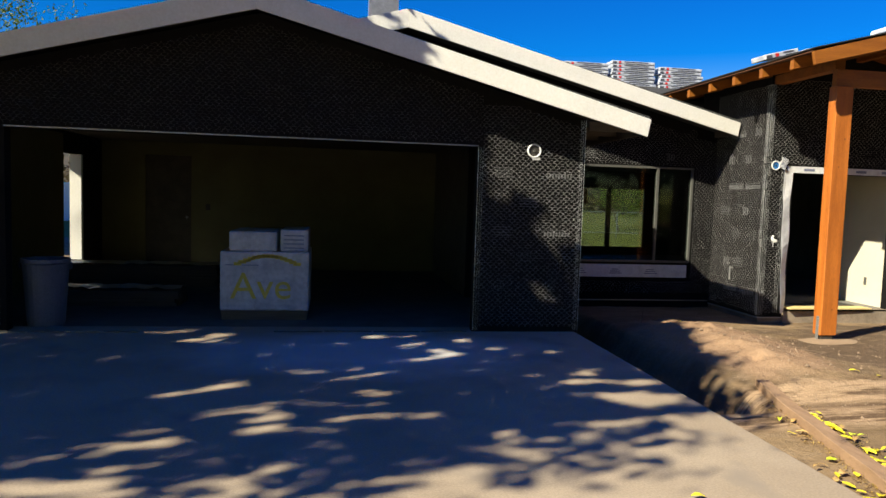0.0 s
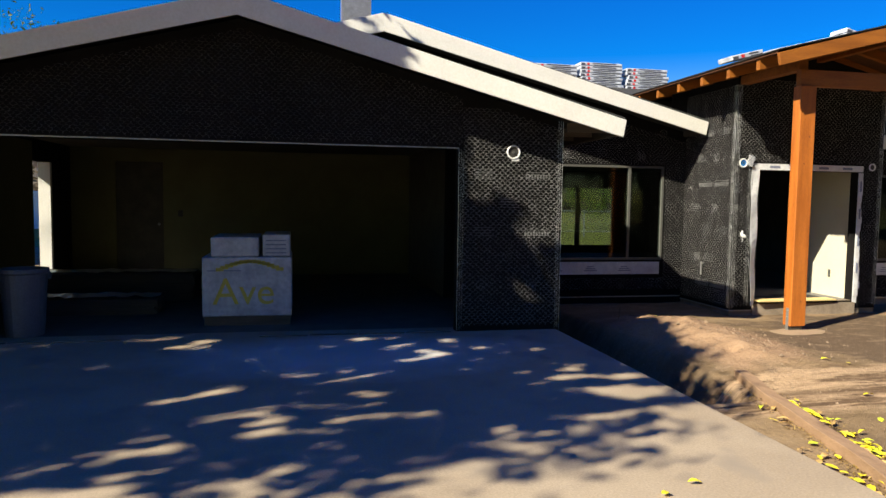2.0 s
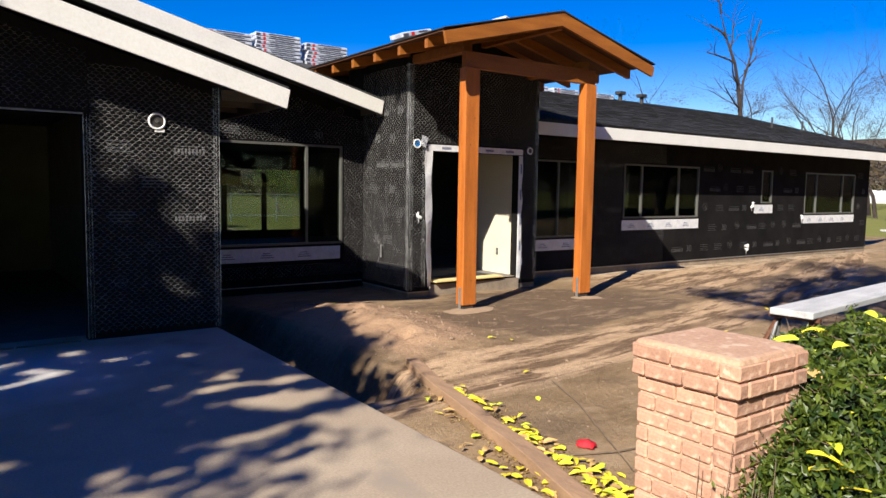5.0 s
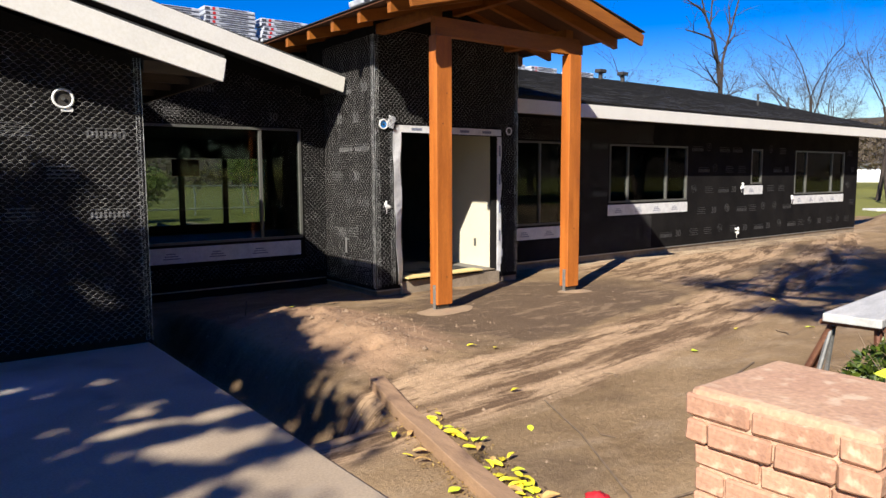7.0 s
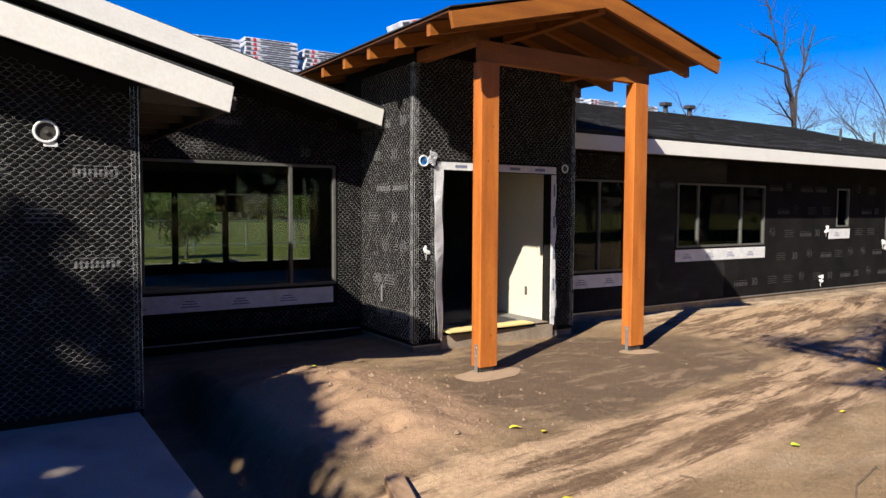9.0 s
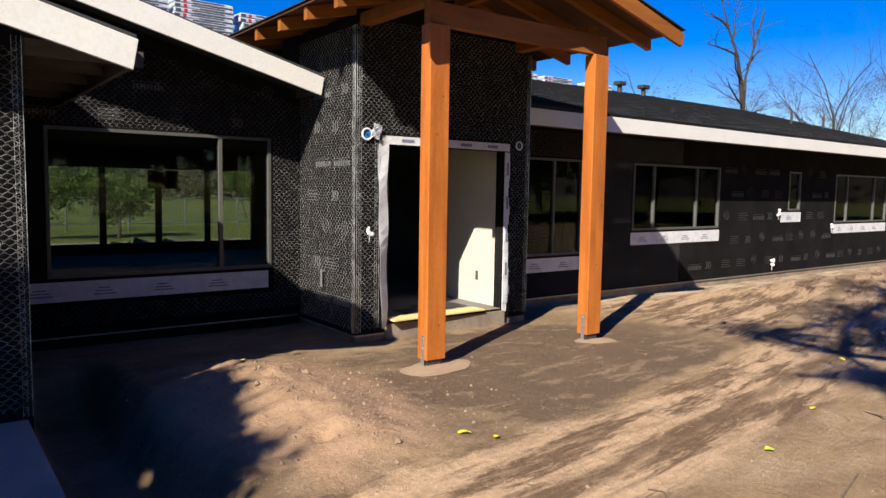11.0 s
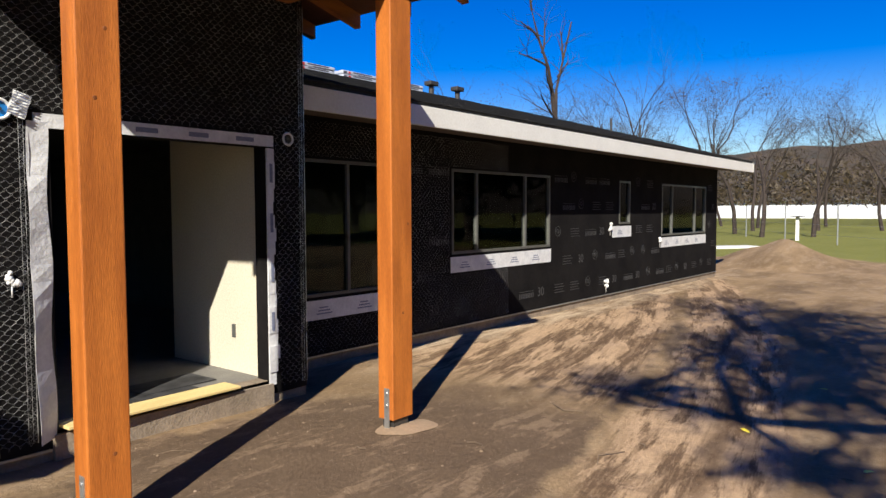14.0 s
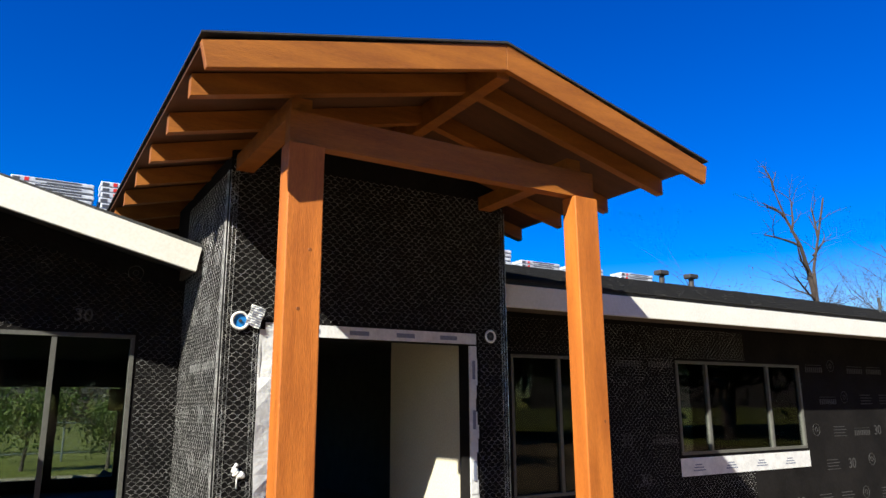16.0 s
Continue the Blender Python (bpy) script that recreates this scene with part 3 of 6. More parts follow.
# ---- the living room front and its gable ----
HX, HS, HY = 1.62, 0.254, 10.10
W1Y = 10.77
wall("wall_living_front", "y", W1Y, W1Y + 0.15, 3.38, 6.77, -0.2, 2.62, [(4.0, 6.39, 0.60, 2.15)],
     [[(3.38, 2.62), (6.77, 2.62), (6.77, 2.72), (3.38, 3.55)]], label="black papered wall with wire netting round a window")
slope_roof("roof_living", HX, 5.18, 2.72, 2.72 + 5.18 * HS, HY + 0.02, 16.5, 0.13, M_FELT)
gable_trim("trim_living", "white painted gable fascia of the living room roof", HX, 5.09, 2.62, 3.91, 0.26, HY - 0.02, HY + 0.018, M_WHITE, 12.0, M_DARKWOOD)
bm = bmesh.new()
bm_poly(bm, [(HX - 4.8, 2.95), (HX + 4.8, 2.95), (HX, 4.0)], "y", W1Y + 0.02, W1Y + 0.12)
structure("wall_living_gable", bm, M_PAPER)

# ---- entry block ----
EX0, EX1, EY = 6.77, 9.32, 9.39
wall("wall_entry_front", "y", EY, EY + 0.15, EX0, EX1, -0.05, 3.42, [(7.19, 8.90, 0.07, 2.06)],
     [[(EX0, 3.42), (EX1, 3.42), (EX1, 3.50), (8.13, 3.78), (EX0, 3.46)]], label="black papered entry wall with wire netting")
wall("wall_entry_west", "x", EX0, EX0 + 0.15, EY + 0.15, W1Y + 0.5, -0.05, 3.42)
wall("wall_entry_east", "x", EX1 - 0.15, EX1, EY + 0.15, 10.5, -0.05, 3.42)
wall("wall_hall_east", "x", 8.95, 9.0, EY + 0.15, 10.95, 0.07, 2.45, material=M_DRYWALL, label="cream drywall beside the open doorway")

# ---- the long wing ----
WY, WX1 = 10.12, 23.0
WING = [(9.90, 11.15, 0.62, 2.06), (12.38, 14.88, 0.95, 2.06), (17.40, 17.88, 1.26, 2.06), (19.45, 22.15, 0.98, 2.06)]
wall("wall_wing_front", "y", WY, WY + 0.15, EX1, WX1, 0.0, 2.60, WING, label="black papered wing wall with printed sheets")
wall("wall_wing_end", "x", WX1 - 0.15, WX1, WY + 0.15, 20.0, 0.0, 2.6, top=[[(WY + 0.15, 2.6), (20.0, 2.6), (15.1, 4.05)]])
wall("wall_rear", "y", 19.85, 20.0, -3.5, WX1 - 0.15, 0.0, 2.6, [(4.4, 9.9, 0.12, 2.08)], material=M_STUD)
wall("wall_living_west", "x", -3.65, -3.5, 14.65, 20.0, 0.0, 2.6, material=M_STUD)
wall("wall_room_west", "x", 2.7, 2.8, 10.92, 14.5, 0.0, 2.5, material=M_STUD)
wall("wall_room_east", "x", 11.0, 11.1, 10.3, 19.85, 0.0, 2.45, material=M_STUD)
bm = bmesh.new()
bm_box(bm, 3.5, WX1, 14.5, 20.0, -0.14, 0.02)
bm_box(bm, 3.5, WX1, W1Y + 0.15, 14.5, -0.14, 0.02)
bm_box(bm, -3.9, 3.5, 14.66, 20.0, -0.14, 0.02)
bm_box(bm, EX0 + 0.15, EX1 - 0.15, EY + 0.15, W1Y + 0.148, -0.14, 0.07)
structure("floor", bm, M_FLOOR)
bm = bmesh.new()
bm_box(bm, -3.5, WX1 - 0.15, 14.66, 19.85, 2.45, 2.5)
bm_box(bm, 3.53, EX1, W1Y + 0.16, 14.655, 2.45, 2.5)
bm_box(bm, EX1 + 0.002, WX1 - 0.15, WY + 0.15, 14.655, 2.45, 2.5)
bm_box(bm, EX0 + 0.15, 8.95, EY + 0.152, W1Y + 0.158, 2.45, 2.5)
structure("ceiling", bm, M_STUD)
bm = bmesh.new()
bm_box(bm, EX1 + 0.002, WX1, WY + 0.012, WY + 0.14, -0.3, -0.002)
bm_box(bm, EX0 + 0.012, EX1 - 0.002, EY + 0.012, EY + 0.14, -0.3, -0.052)
bm_box(bm, EX0 + 0.012, EX0 + 0.14, EY + 0.142, W1Y, -0.3, -0.052)
structure("footing", bm, M_STEM, label="rough concrete footing below the papered wall")
bm = bmesh.new()
RYm, RZ0, RM = 15.1, 2.60, 0.275
bm_poly(bm, [(9.52, RZ0), (RYm, RZ0 + (RYm - 9.52) * RM), (20.68, RZ0), (20.68, RZ0 + 0.10), (RYm, RZ0 + (RYm - 9.52) * RM + 0.10), (9.52, RZ0 + 0.10)], "x", EX1 + 0.004, 23.75)
bm_poly(bm, [(12.3, RZ0 + (12.3 - 9.52) * RM), (RYm, RZ0 + (RYm - 9.52) * RM), (20.68, RZ0), (20.68, RZ0 + 0.10), (RYm, RZ0 + (RYm - 9.52) * RM + 0.10), (12.3, RZ0 + (12.3 - 9.52) * RM + 0.10)], "x", -4.2, EX1)
structure("roof_main", bm, M_FELT)
e = thing("trim_wing", "white painted eave fascia along the wing", "fascia")
e["kind"] = "structure"
bm = bmesh.new()
bm_box(bm, EX1 + 0.002, 23.72, 9.48, 9.517, 2.44, 2.655)
part("eave_board", bm, M_WHITE, e, bevel=0.004)
bm = bmesh.new()
bm_poly(bm, [(9.48, 2.44), (RYm, 2.44 + (RYm - 9.48) * RM), (RYm, 2.66 + (RYm - 9.48) * RM), (9.48, 2.66)], "x", 23.752, 23.785)
part("rake_board", bm, M_WHITE, e)
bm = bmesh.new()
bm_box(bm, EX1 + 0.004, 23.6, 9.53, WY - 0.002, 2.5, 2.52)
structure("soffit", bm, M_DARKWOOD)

# shingle courses on the roof slopes that show


def shingles(name, origin, along, up, length, rise, gap=0.14, width=0.33, thick=0.012):
    """Overlapping shingle tabs laid on a slope, each a thin slab proud of the next."""
    rng = random.Random(5)
    o, a, u = Vector(origin), Vector(along).normalized(), Vector(up).normalized()
    n = a.cross(u).normalized()
    if n.z < 0:
        n = -n
    V, F = [], []
    for r in range(int(rise / gap)):
        s = (rng.random() - 1) * width
        while s < length:
            w = width * rng.choice((0.5, 1.0, 1.3))
            s0, s1 = max(0, s), min(length, s + w - 0.006)
            s += w
            if s1 - s0 < 0.03:
                continue
            t = thick * rng.uniform(0.7, 1.5)
            k = len(V)
            for ss in (s0, s1):
                V += [o + a * ss + u * (r * gap) + n * 0.002, o + a * ss + u * (r * gap) + n * (0.004 + t), o + a * ss + u * (r * gap + gap) + n * 0.005]
            F += [(k, k + 3, k + 4, k + 1), (k + 1, k + 4, k + 5, k + 2), (k, k + 1, k + 2), (k + 3, k + 5, k + 4)]
    return tagged(raw(name, V, F, M_SHINGLE), "dark asphalt shingles in courses", "", "", "stuff")


shingles("wing_shingles", (EX1 + 0.01, 9.50, RZ0 + 0.098), (1, 0, 0), (0, 1, RM), 14.45, 5.75)

# ---- entry canopy ----
CX, CH, CZ, CM, CY0 = 8.12, 1.935, 3.245, 0.25, 7.68
can = thing("entry_canopy", "orange-stained timber porch canopy on two posts at the front door", "canopy")
for s in (-1, 1):
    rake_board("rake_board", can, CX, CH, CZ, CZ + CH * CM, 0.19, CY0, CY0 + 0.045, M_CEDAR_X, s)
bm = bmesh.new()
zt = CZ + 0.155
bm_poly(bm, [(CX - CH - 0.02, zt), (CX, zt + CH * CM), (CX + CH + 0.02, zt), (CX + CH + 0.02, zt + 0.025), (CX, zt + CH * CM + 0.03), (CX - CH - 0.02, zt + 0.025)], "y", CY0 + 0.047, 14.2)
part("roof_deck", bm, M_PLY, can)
for x, y in ((6.87, 8.07), (9.12, 8.07)):
    bm = bmesh.new()
    ring = []
    for i in range(26):
        a = i * math.tau / 26
        r = (0.30 if x < 8 else 0.19) + (0.05 if x < 8 else 0.025) * math.sin(2 * a + x) + 0.012 * math.sin(5 * a)
        ring.append(bm.verts.new((x + r * 1.25 * math.cos(a), y - 0.06 + r * 0.95 * math.sin(a), ground_z(x + r * math.cos(a), y + r * math.sin(a)) + 0.006)))
    c = bm.verts.new((x, y - 0.06, ground_z(x, y) + 0.024))
    for i in range(26):
        bm.faces.new((ring[i], ring[(i + 1) % 26], c))
    part("footing_pad", bm, M_PAD, can, "smooth pale concrete pad round a post foot", smooth=True)
bm = bmesh.new()
bm_poly(bm, [(CX - CH - 0.04, zt + 0.028), (CX, zt + CH * CM + 0.034), (CX + CH + 0.04, zt + 0.028), (CX + CH + 0.04, zt + 0.040), (CX, zt + CH * CM + 0.050), (CX - CH - 0.04, zt + 0.040)], "y", CY0 - 0.012, 14.2)
part("shingle_layer", bm, M_SHINGLE, can)
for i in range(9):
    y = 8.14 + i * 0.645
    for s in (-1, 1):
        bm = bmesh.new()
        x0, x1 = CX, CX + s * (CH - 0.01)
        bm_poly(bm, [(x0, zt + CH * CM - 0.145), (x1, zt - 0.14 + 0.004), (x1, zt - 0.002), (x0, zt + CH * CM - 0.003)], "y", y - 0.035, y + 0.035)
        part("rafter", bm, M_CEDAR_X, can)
for x in (6.76, 8.99):
    bm = bmesh.new()
    bm_box(bm, x, x + 0.225, 8.03, 8.18, -0.05, 3.08)
    post = part("post", bm, M_CEDAR, can, "orange-stained square timber post with knots", bevel=0.008)
    for kx, kz in (((0.15, 2.43), (0.09, 2.08), (0.14, 0.28)) if x < 8 else ((0.18, 1.42), (0.12, 0.75))):
        bm = bmesh.new()
        bm_tube(bm, (x + kx, 8.0305, kz), (x + kx, 8.0285, kz), 0.013, 0.008, sides=9)
        part("knot", bm, M_KNOT, post)
    bm = bmesh.new()
    bm_box(bm, x + 0.045, x + 0.18, 8.155, 9.385, 3.30, 3.42)
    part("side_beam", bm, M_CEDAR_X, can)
    bm = bmesh.new()
    bm_box(bm, x + 0.03, x + 0.19, 8.05, 8.16, -0.17, -0.051)
    part("post_shoe", bm, M_DARKFRAME, can)
    bm = bmesh.new()
    bm_box(bm, x - 0.006, x - 0.0005, 8.065, 8.115, -0.14, 0.19)
    for z in (0.06, 0.15):
        bm_tube(bm, (x - 0.014, 8.09, z), (x - 0.004, 8.09, z), 0.012, sides=6)
    part("post_strap", bm, M_GALV, can, "galvanised steel strap with two bolts")
bm = bmesh.new()
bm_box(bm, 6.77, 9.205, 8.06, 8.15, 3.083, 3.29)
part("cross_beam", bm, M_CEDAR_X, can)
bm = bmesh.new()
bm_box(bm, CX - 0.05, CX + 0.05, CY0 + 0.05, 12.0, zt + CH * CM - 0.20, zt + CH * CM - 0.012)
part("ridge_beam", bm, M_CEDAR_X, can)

# ---- windows ----


def window(name, label, y, x0, x1, z0, z1, mulls=(), frame_mat=M_FRAME, glass=M_GLASS, t=0.035, tape=True, tape_x=None, rails=()):
    """A window in a wall that faces south: frame, mullions, panes and the white flashing under its sill."""
    w = thing(name, label, "window")
    w["kind"] = "structure"
    bm = bmesh.new()
    for a, b, c, d in ((x0, x1, z0, z0 + t), (x0, x1, z1 - t, z1), (x0, x0 + t, z0 + t, z1 - t), (x1 - t, x1, z0 + t, z1 - t)):
        bm_box(bm, a + 0.001, b - 0.001, y - 0.012, y + 0.06, c + 0.001, d - 0.001)
    part("window_frame", bm, frame_mat, w)
    for m in mulls:
        bm = bmesh.new()
        bm_box(bm, m - t * 0.55, m + t * 0.55, y - 0.006, y + 0.055, z0 + t, z1 - t)
        part("mullion", bm, frame_mat, w)
    for r in rails:
        bm = bmesh.new()
        bm_box(bm, x0 + t, x1 - t, y - 0.002, y + 0.05, r - t * 0.5, r + t * 0.5)
        part("glazing_bar", bm, M_DARKFRAME, w)
    xs = [x0, *mulls, x1]
    for a, b in zip(xs, xs[1:]):
        bm = bmesh.new()
        bm_box(bm, a + t * 0.5, b - t * 0.5, y + 0.026, y + 0.031, z0 + t * 0.9, z1 - t * 0.9)
        ob = part("pane", bm, glass, w)
        ob.visible_shadow = False
    if tape:
        a, b = tape_x or (x0 - 0.03, x1 + 0.03)
        bm = bmesh.new()
        bm_box(bm, a, b, y - 0.010, y - 0.004, z0 - 0.24, z0 - 0.035)
        st = part("sill_flashing", bm, M_TAPE, w, "white printed flashing tape under the sill")
        bm = bmesh.new()
        x = a + 0.2
        while x < b - 0.35:
            for k in range(3):
                bm_box(bm, x + 0.02 * k, x + 0.22 - 0.03 * k, y - 0.0125, y - 0.0102, z0 - 0.185 + 0.032 * k, z0 - 0.172 + 0.032 * k)
            x += 0.6
        if bm.verts:
            part("printing", bm, M_TAPEPRINT, st)["kind"] = "stuff"
        else:
            bm.free()
    return w


window("window_1", "wide grey-framed window showing through to the back lawn", W1Y, 4.0, 6.39, 0.60, 2.15, (5.78,), tape_x=(3.62, 6.35))
window("window_2", "grey-framed window in deep eave shade", WY, *WING[0], (10.55,))
window("window_3", "three-light grey-framed window above white flashing", WY, *WING[1], (12.94, 14.17))
window("window_4", "small grey-framed window above white flashing", WY, *WING[2], (), tape_x=(17.12, 17.93))
window("window_5", "three-light grey-framed window near the end of the wing", WY, *WING[3], (20.05, 21.46))
window("window_6", "rear glazing with dark uprights", 19.9, 4.4, 9.9, 0.12, 2.08, (5.15, 6.33, 7.53, 8.67), M_DARKFRAME, M_CLEAR, t=0.13, tape=False)

door_trim = thing("door_1", "doorway without a door, edged in loose white flashing", "doorway")
door_trim["kind"] = "structure"
bm = bmesh.new()
bm_box(bm, 7.09, 8.98, EY - 0.012, EY - 0.004, 2.062, 2.155)
part("head_flashing", bm, M_TAPE, door_trim)
bm = bmesh.new()
prev = None
for k in range(19):
    u = 1 - k / 18
    z = 0.03 + k * 0.115
    o = 0.015 + 0.13 * u ** 1.5 + 0.012 * math.sin(k * 1.1)
    ring = [bm.verts.new(p) for p in ((7.045 - 0.02 * u, EY - o, z), (7.17 + 0.012 * math.sin(k * 0.8), EY - 0.012, z), (7.173 + 0.012 * math.sin(k * 0.8), EY - 0.007, z), (7.045 - 0.02 * u, EY - o + 0.004, z))]
    if prev:
        for i in range(4):
            bm.faces.new((prev[i], prev[(i + 1) % 4], ring[(i + 1) % 4], ring[i]))
    else:
        bm.faces.new(ring[::-1])
    prev = ring
bm.faces.new(prev)
part("west_flashing", bm, M_TAPE, door_trim, "torn, loosely curling white flashing")
bm = bmesh.new()
for k in range(18):
    z = 0.03 + k * 0.112
    w = 0.012 * math.sin(k * 1.3) + 0.03 * (k in (2, 3, 4))
    bm_box(bm, 8.902, 8.975 + w, EY - 0.012 - 0.012 * abs(math.sin(k)), EY - 0.005, z, z + 0.1125)
part("east_flashing", bm, M_TAPE, door_trim, "torn white flashing")
bm = bmesh.new()
for k in range(4):
    bm_box(bm, 7.35 + 0.42 * k, 7.52 + 0.42 * k, EY - 0.0145, EY - 0.0122, 2.09, 2.125)
for k in range(4):
    bm_box(bm, 8.925, 8.955, EY - 0.028, EY - 0.0262, 0.5 + 0.42 * k, 0.66 + 0.42 * k)
part("printing", bm, M_TAPEPRINT, door_trim)["kind"] = "stuff"
bm = bmesh.new()
bm_box(bm, 7.15, 8.93, EY - 0.035, EY + 0.15, -0.25, 0.045)
bm_box(bm, 7.17, 8.91, EY + 0.0, EY + 0.15, 0.046, 0.071)
part("threshold", bm, M_STEM, door_trim)

plank = thing("loose_plank", "pale yellow plank lying across the doorway threshold", "plank", at=(7.15, EY - 0.02, 0.082), turn=2.0)
bm = bmesh.new()
bm_box(bm, 0.05, 1.42, -0.10, 0.12, 0.0, 0.022)
part("board", bm, M_PALE, plank, bevel=0.004)
bm = bmesh.new()
bm_box(bm, 0.5, 1.25, 0.22, 0.6, -0.012, -0.005)
bm_box(bm, 0.85, 1.5, 0.34, 0.72, -0.004, 0.0)
part("paper_sheet", bm, M_PRINT, plank)

outlet = thing("wall_box", "small grey electrical box on the cream hall wall", "electrical box")
bm = bmesh.new()
bm_box(bm, 8.942, 8.951, 9.92, 9.97, 0.38, 0.50)
part("cover", bm, M_FRAME, outlet)

# ---- wire netting, corner lath and printing on the paper ----


def netting(name, axis, a, u0, u1, z0, z1, holes=(), cut=None, W=0.031, H=0.033, r=0.0010, across=True):
    """Hexagonal stucco netting held a little off a wall, as thin wires."""
    V, F = [], []
    rng = random.Random(int(u0 * 10) + 3)

    def inside(u, z):
        return u0 <= u <= u1 and z0 <= z <= z1 and not any(h[0] < u < h[1] and h[2] < z < h[3] for h in holes) and (cut is None or cut(u, z))

    def seg(p, q, rr):
        if not (inside(*p) and inside(*q)):
            return
        d = Vector((q[0] - p[0], q[1] - p[1]))
        n = Vector((-d.y, d.x)).normalized() * rr
        k = len(V)
        for (u, z) in (p, q):
            for (du, dz, da) in ((n.x, n.y, 0), (-n.x, -n.y, 0), (0, 0, -rr * 1.7)):
                off = a + da
                V.append((u + du, off, z + dz) if axis == "y" else (off, u + du, z + dz))
        for i in range(3):
            j = (i + 1) % 3
            F.append((k + i, k + j, k + 3 + j, k + 3 + i))
    cols, rows = int((u1 - u0) / W) + 2, int((z1 - z0) / (H / 2)) + 2
    if across:
        cols, rows = int((z1 - z0) / W) + 2, int((u1 - u0) / (H / 2)) + 2
    def pt(c, i):
        # zigzag wire c, corner i
        half = i // 2
        side = 1 if (half + c) % 2 else -1
        wob = 0.003 * math.sin(c * 12.9 + i * 3.1)
        if across:
            return (u0 + half * H + (0.3 * H if i % 2 else 0.0) + wob * 0.6, z0 + c * W + side * W * 0.23 + wob)
        return (u0 + c * W + side * W * 0.23 + wob, z0 + half * H + (0.3 * H if i % 2 else 0.0) + wob * 0.6)
    for c in range(cols):
        for i in range(rows):
            seg(pt(c, i), pt(c, i + 1), r * 1.25)
        for h in range(rows // 2):
            if (h + c) % 2:
                seg(pt(c, 2 * h), pt(c + 1, 2 * h), r * 0.8)
                seg(pt(c, 2 * h + 1), pt(c + 1, 2 * h + 1), r * 0.6)
    return tagged(raw(name, V, F, M_WIRE), "galvanised hexagonal wire netting stapled over black paper", "", "", "stuff")


netting("wire_netting", "y", GY - 0.010, 2.30, GX1 - 0.01, 0.06, 2.62, cut=lambda u, z: z < top_z(u) - 0.1, W=0.030, H=0.034, r=0.0016)
netting("wire_netting", "y", GY - 0.008, GX0, 2.30, 2.18, 3.4, cut=lambda u, z: z < top_z(u) - 0.1)
netting("wire_netting", "y", GY - 0.008, GX0, -2.80, 0.06, 2.18)
netting("wire_netting", "y", W1Y - 0.008, 3.55, 6.76, 0.1, 3.2, [(3.5, 6.41, 0.3, 2.17)], cut=lambda u, z: z < 3.4 - (u - 3.4) * 0.25)
netting("wire_netting", "x", EX0 - 0.008, EY + 0.01, W1Y - 0.01, 0.0, 3.3)
netting("wire_netting", "y", EY - 0.008, EX0 + 0.01, EX1 - 0.01, 0.0, 3.4, [(7.03, 9.0, -1, 2.17)])
netting("wire_netting", "y", WY - 0.009, EX1 + 0.01, 13.7, 0.02, 2.45, [(h[0] - 0.04, h[1] + 0.04, h[2] - 0.25, h[3] + 0.02) for h in WING], r=0.0006)


def corner_lath(name, x, y, z0, z1, ways):
    """Expanded metal strip folded round a corner: upright wires with crossing wires."""
    t = thing(name, "galvanised expanded-metal corner bead on black paper", "corner bead")
    for dx, dy in ways:
        V, F = [], []

        def seg(p, q, r):
            p, q = Vector(p), Vector(q)
            w = (q - p).normalized()
            a = w.orthogonal().normalized() * r
            b = w.cross(a)
            k = len(V)
            for c in (p, q):
                V.extend([tuple(c + a), tuple(c - a * 0.5 + b * 0.87), tuple(c - a * 0.5 - b * 0.87)])
            for i in range(3):
                j = (i + 1) % 3
                F.append((k + i, k + j, k + 3 + j, k + 3 + i))
        ox, oy = (0, -0.011) if dx else (-0.011, 0)
        for k in range(3):
            d = 0.004 + 0.028 * k
            seg((x + dx * d + ox, y + dy * d + oy, z0), (x + dx * d + ox, y + dy * d + oy, z1), 0.0016 if k else 0.003)
        z = z0
        while z < z1 - 0.04:
            for k in range(2):
                d0, d1 = 0.004 + 0.028 * k, 0.032 + 0.028 * k
                seg((x + dx * d0 + ox, y + dy * d0 + oy, z), (x + dx * d1 + ox, y + dy * d1 + oy, z + 0.018), 0.001)
                seg((x + dx * d0 + ox, y + dy * d0 + oy, z + 0.036), (x + dx * d1 + ox, y + dy * d1 + oy, z + 0.018), 0.001)
            z += 0.036
        raw("flange", V, F, M_WIRE, t)
    return t


corner_lath("corner_bead", EX0, EY, -0.02, 3.30, ((1, 0), (0, 1)))
corner_lath("corner_bead", GX1, GY, 0.02, 2.50, ((-1, 0), (0, 1)))
corner_lath("corner_bead", 2.25, GY, 0.02, 2.14, ((1, 0),))
corner_lath("corner_bead", 7.06, EY - 0.004, 0.02, 2.1, ((-1, 0),))
corner_lath("corner_bead", EX1, EY, 0.0, 3.3, ((-1, 0),))
bm = bmesh.new()
bm_box(bm, -2.76, 2.25, GY - 0.016, GY - 0.002, 2.143, 2.158)
structure("casing_bead", bm, M_GALV)


def text_mesh(name, words, size, m, material, parent):
    """Flat lettering as a thin mesh."""
    cu = bpy.data.curves.new(name, "FONT")
    cu.body, cu.size, cu.extrude = words, size, 0.0008
    tmp = new(name, cu)
    me = bpy.data.meshes.new_from_object(tmp)
    bpy.data.objects.remove(tmp)
    me.materials.clear()
    me.materials.append(material)
    ob = new(name, me)
    ob.parent = parent
    ob.matrix_local = m
    return ob


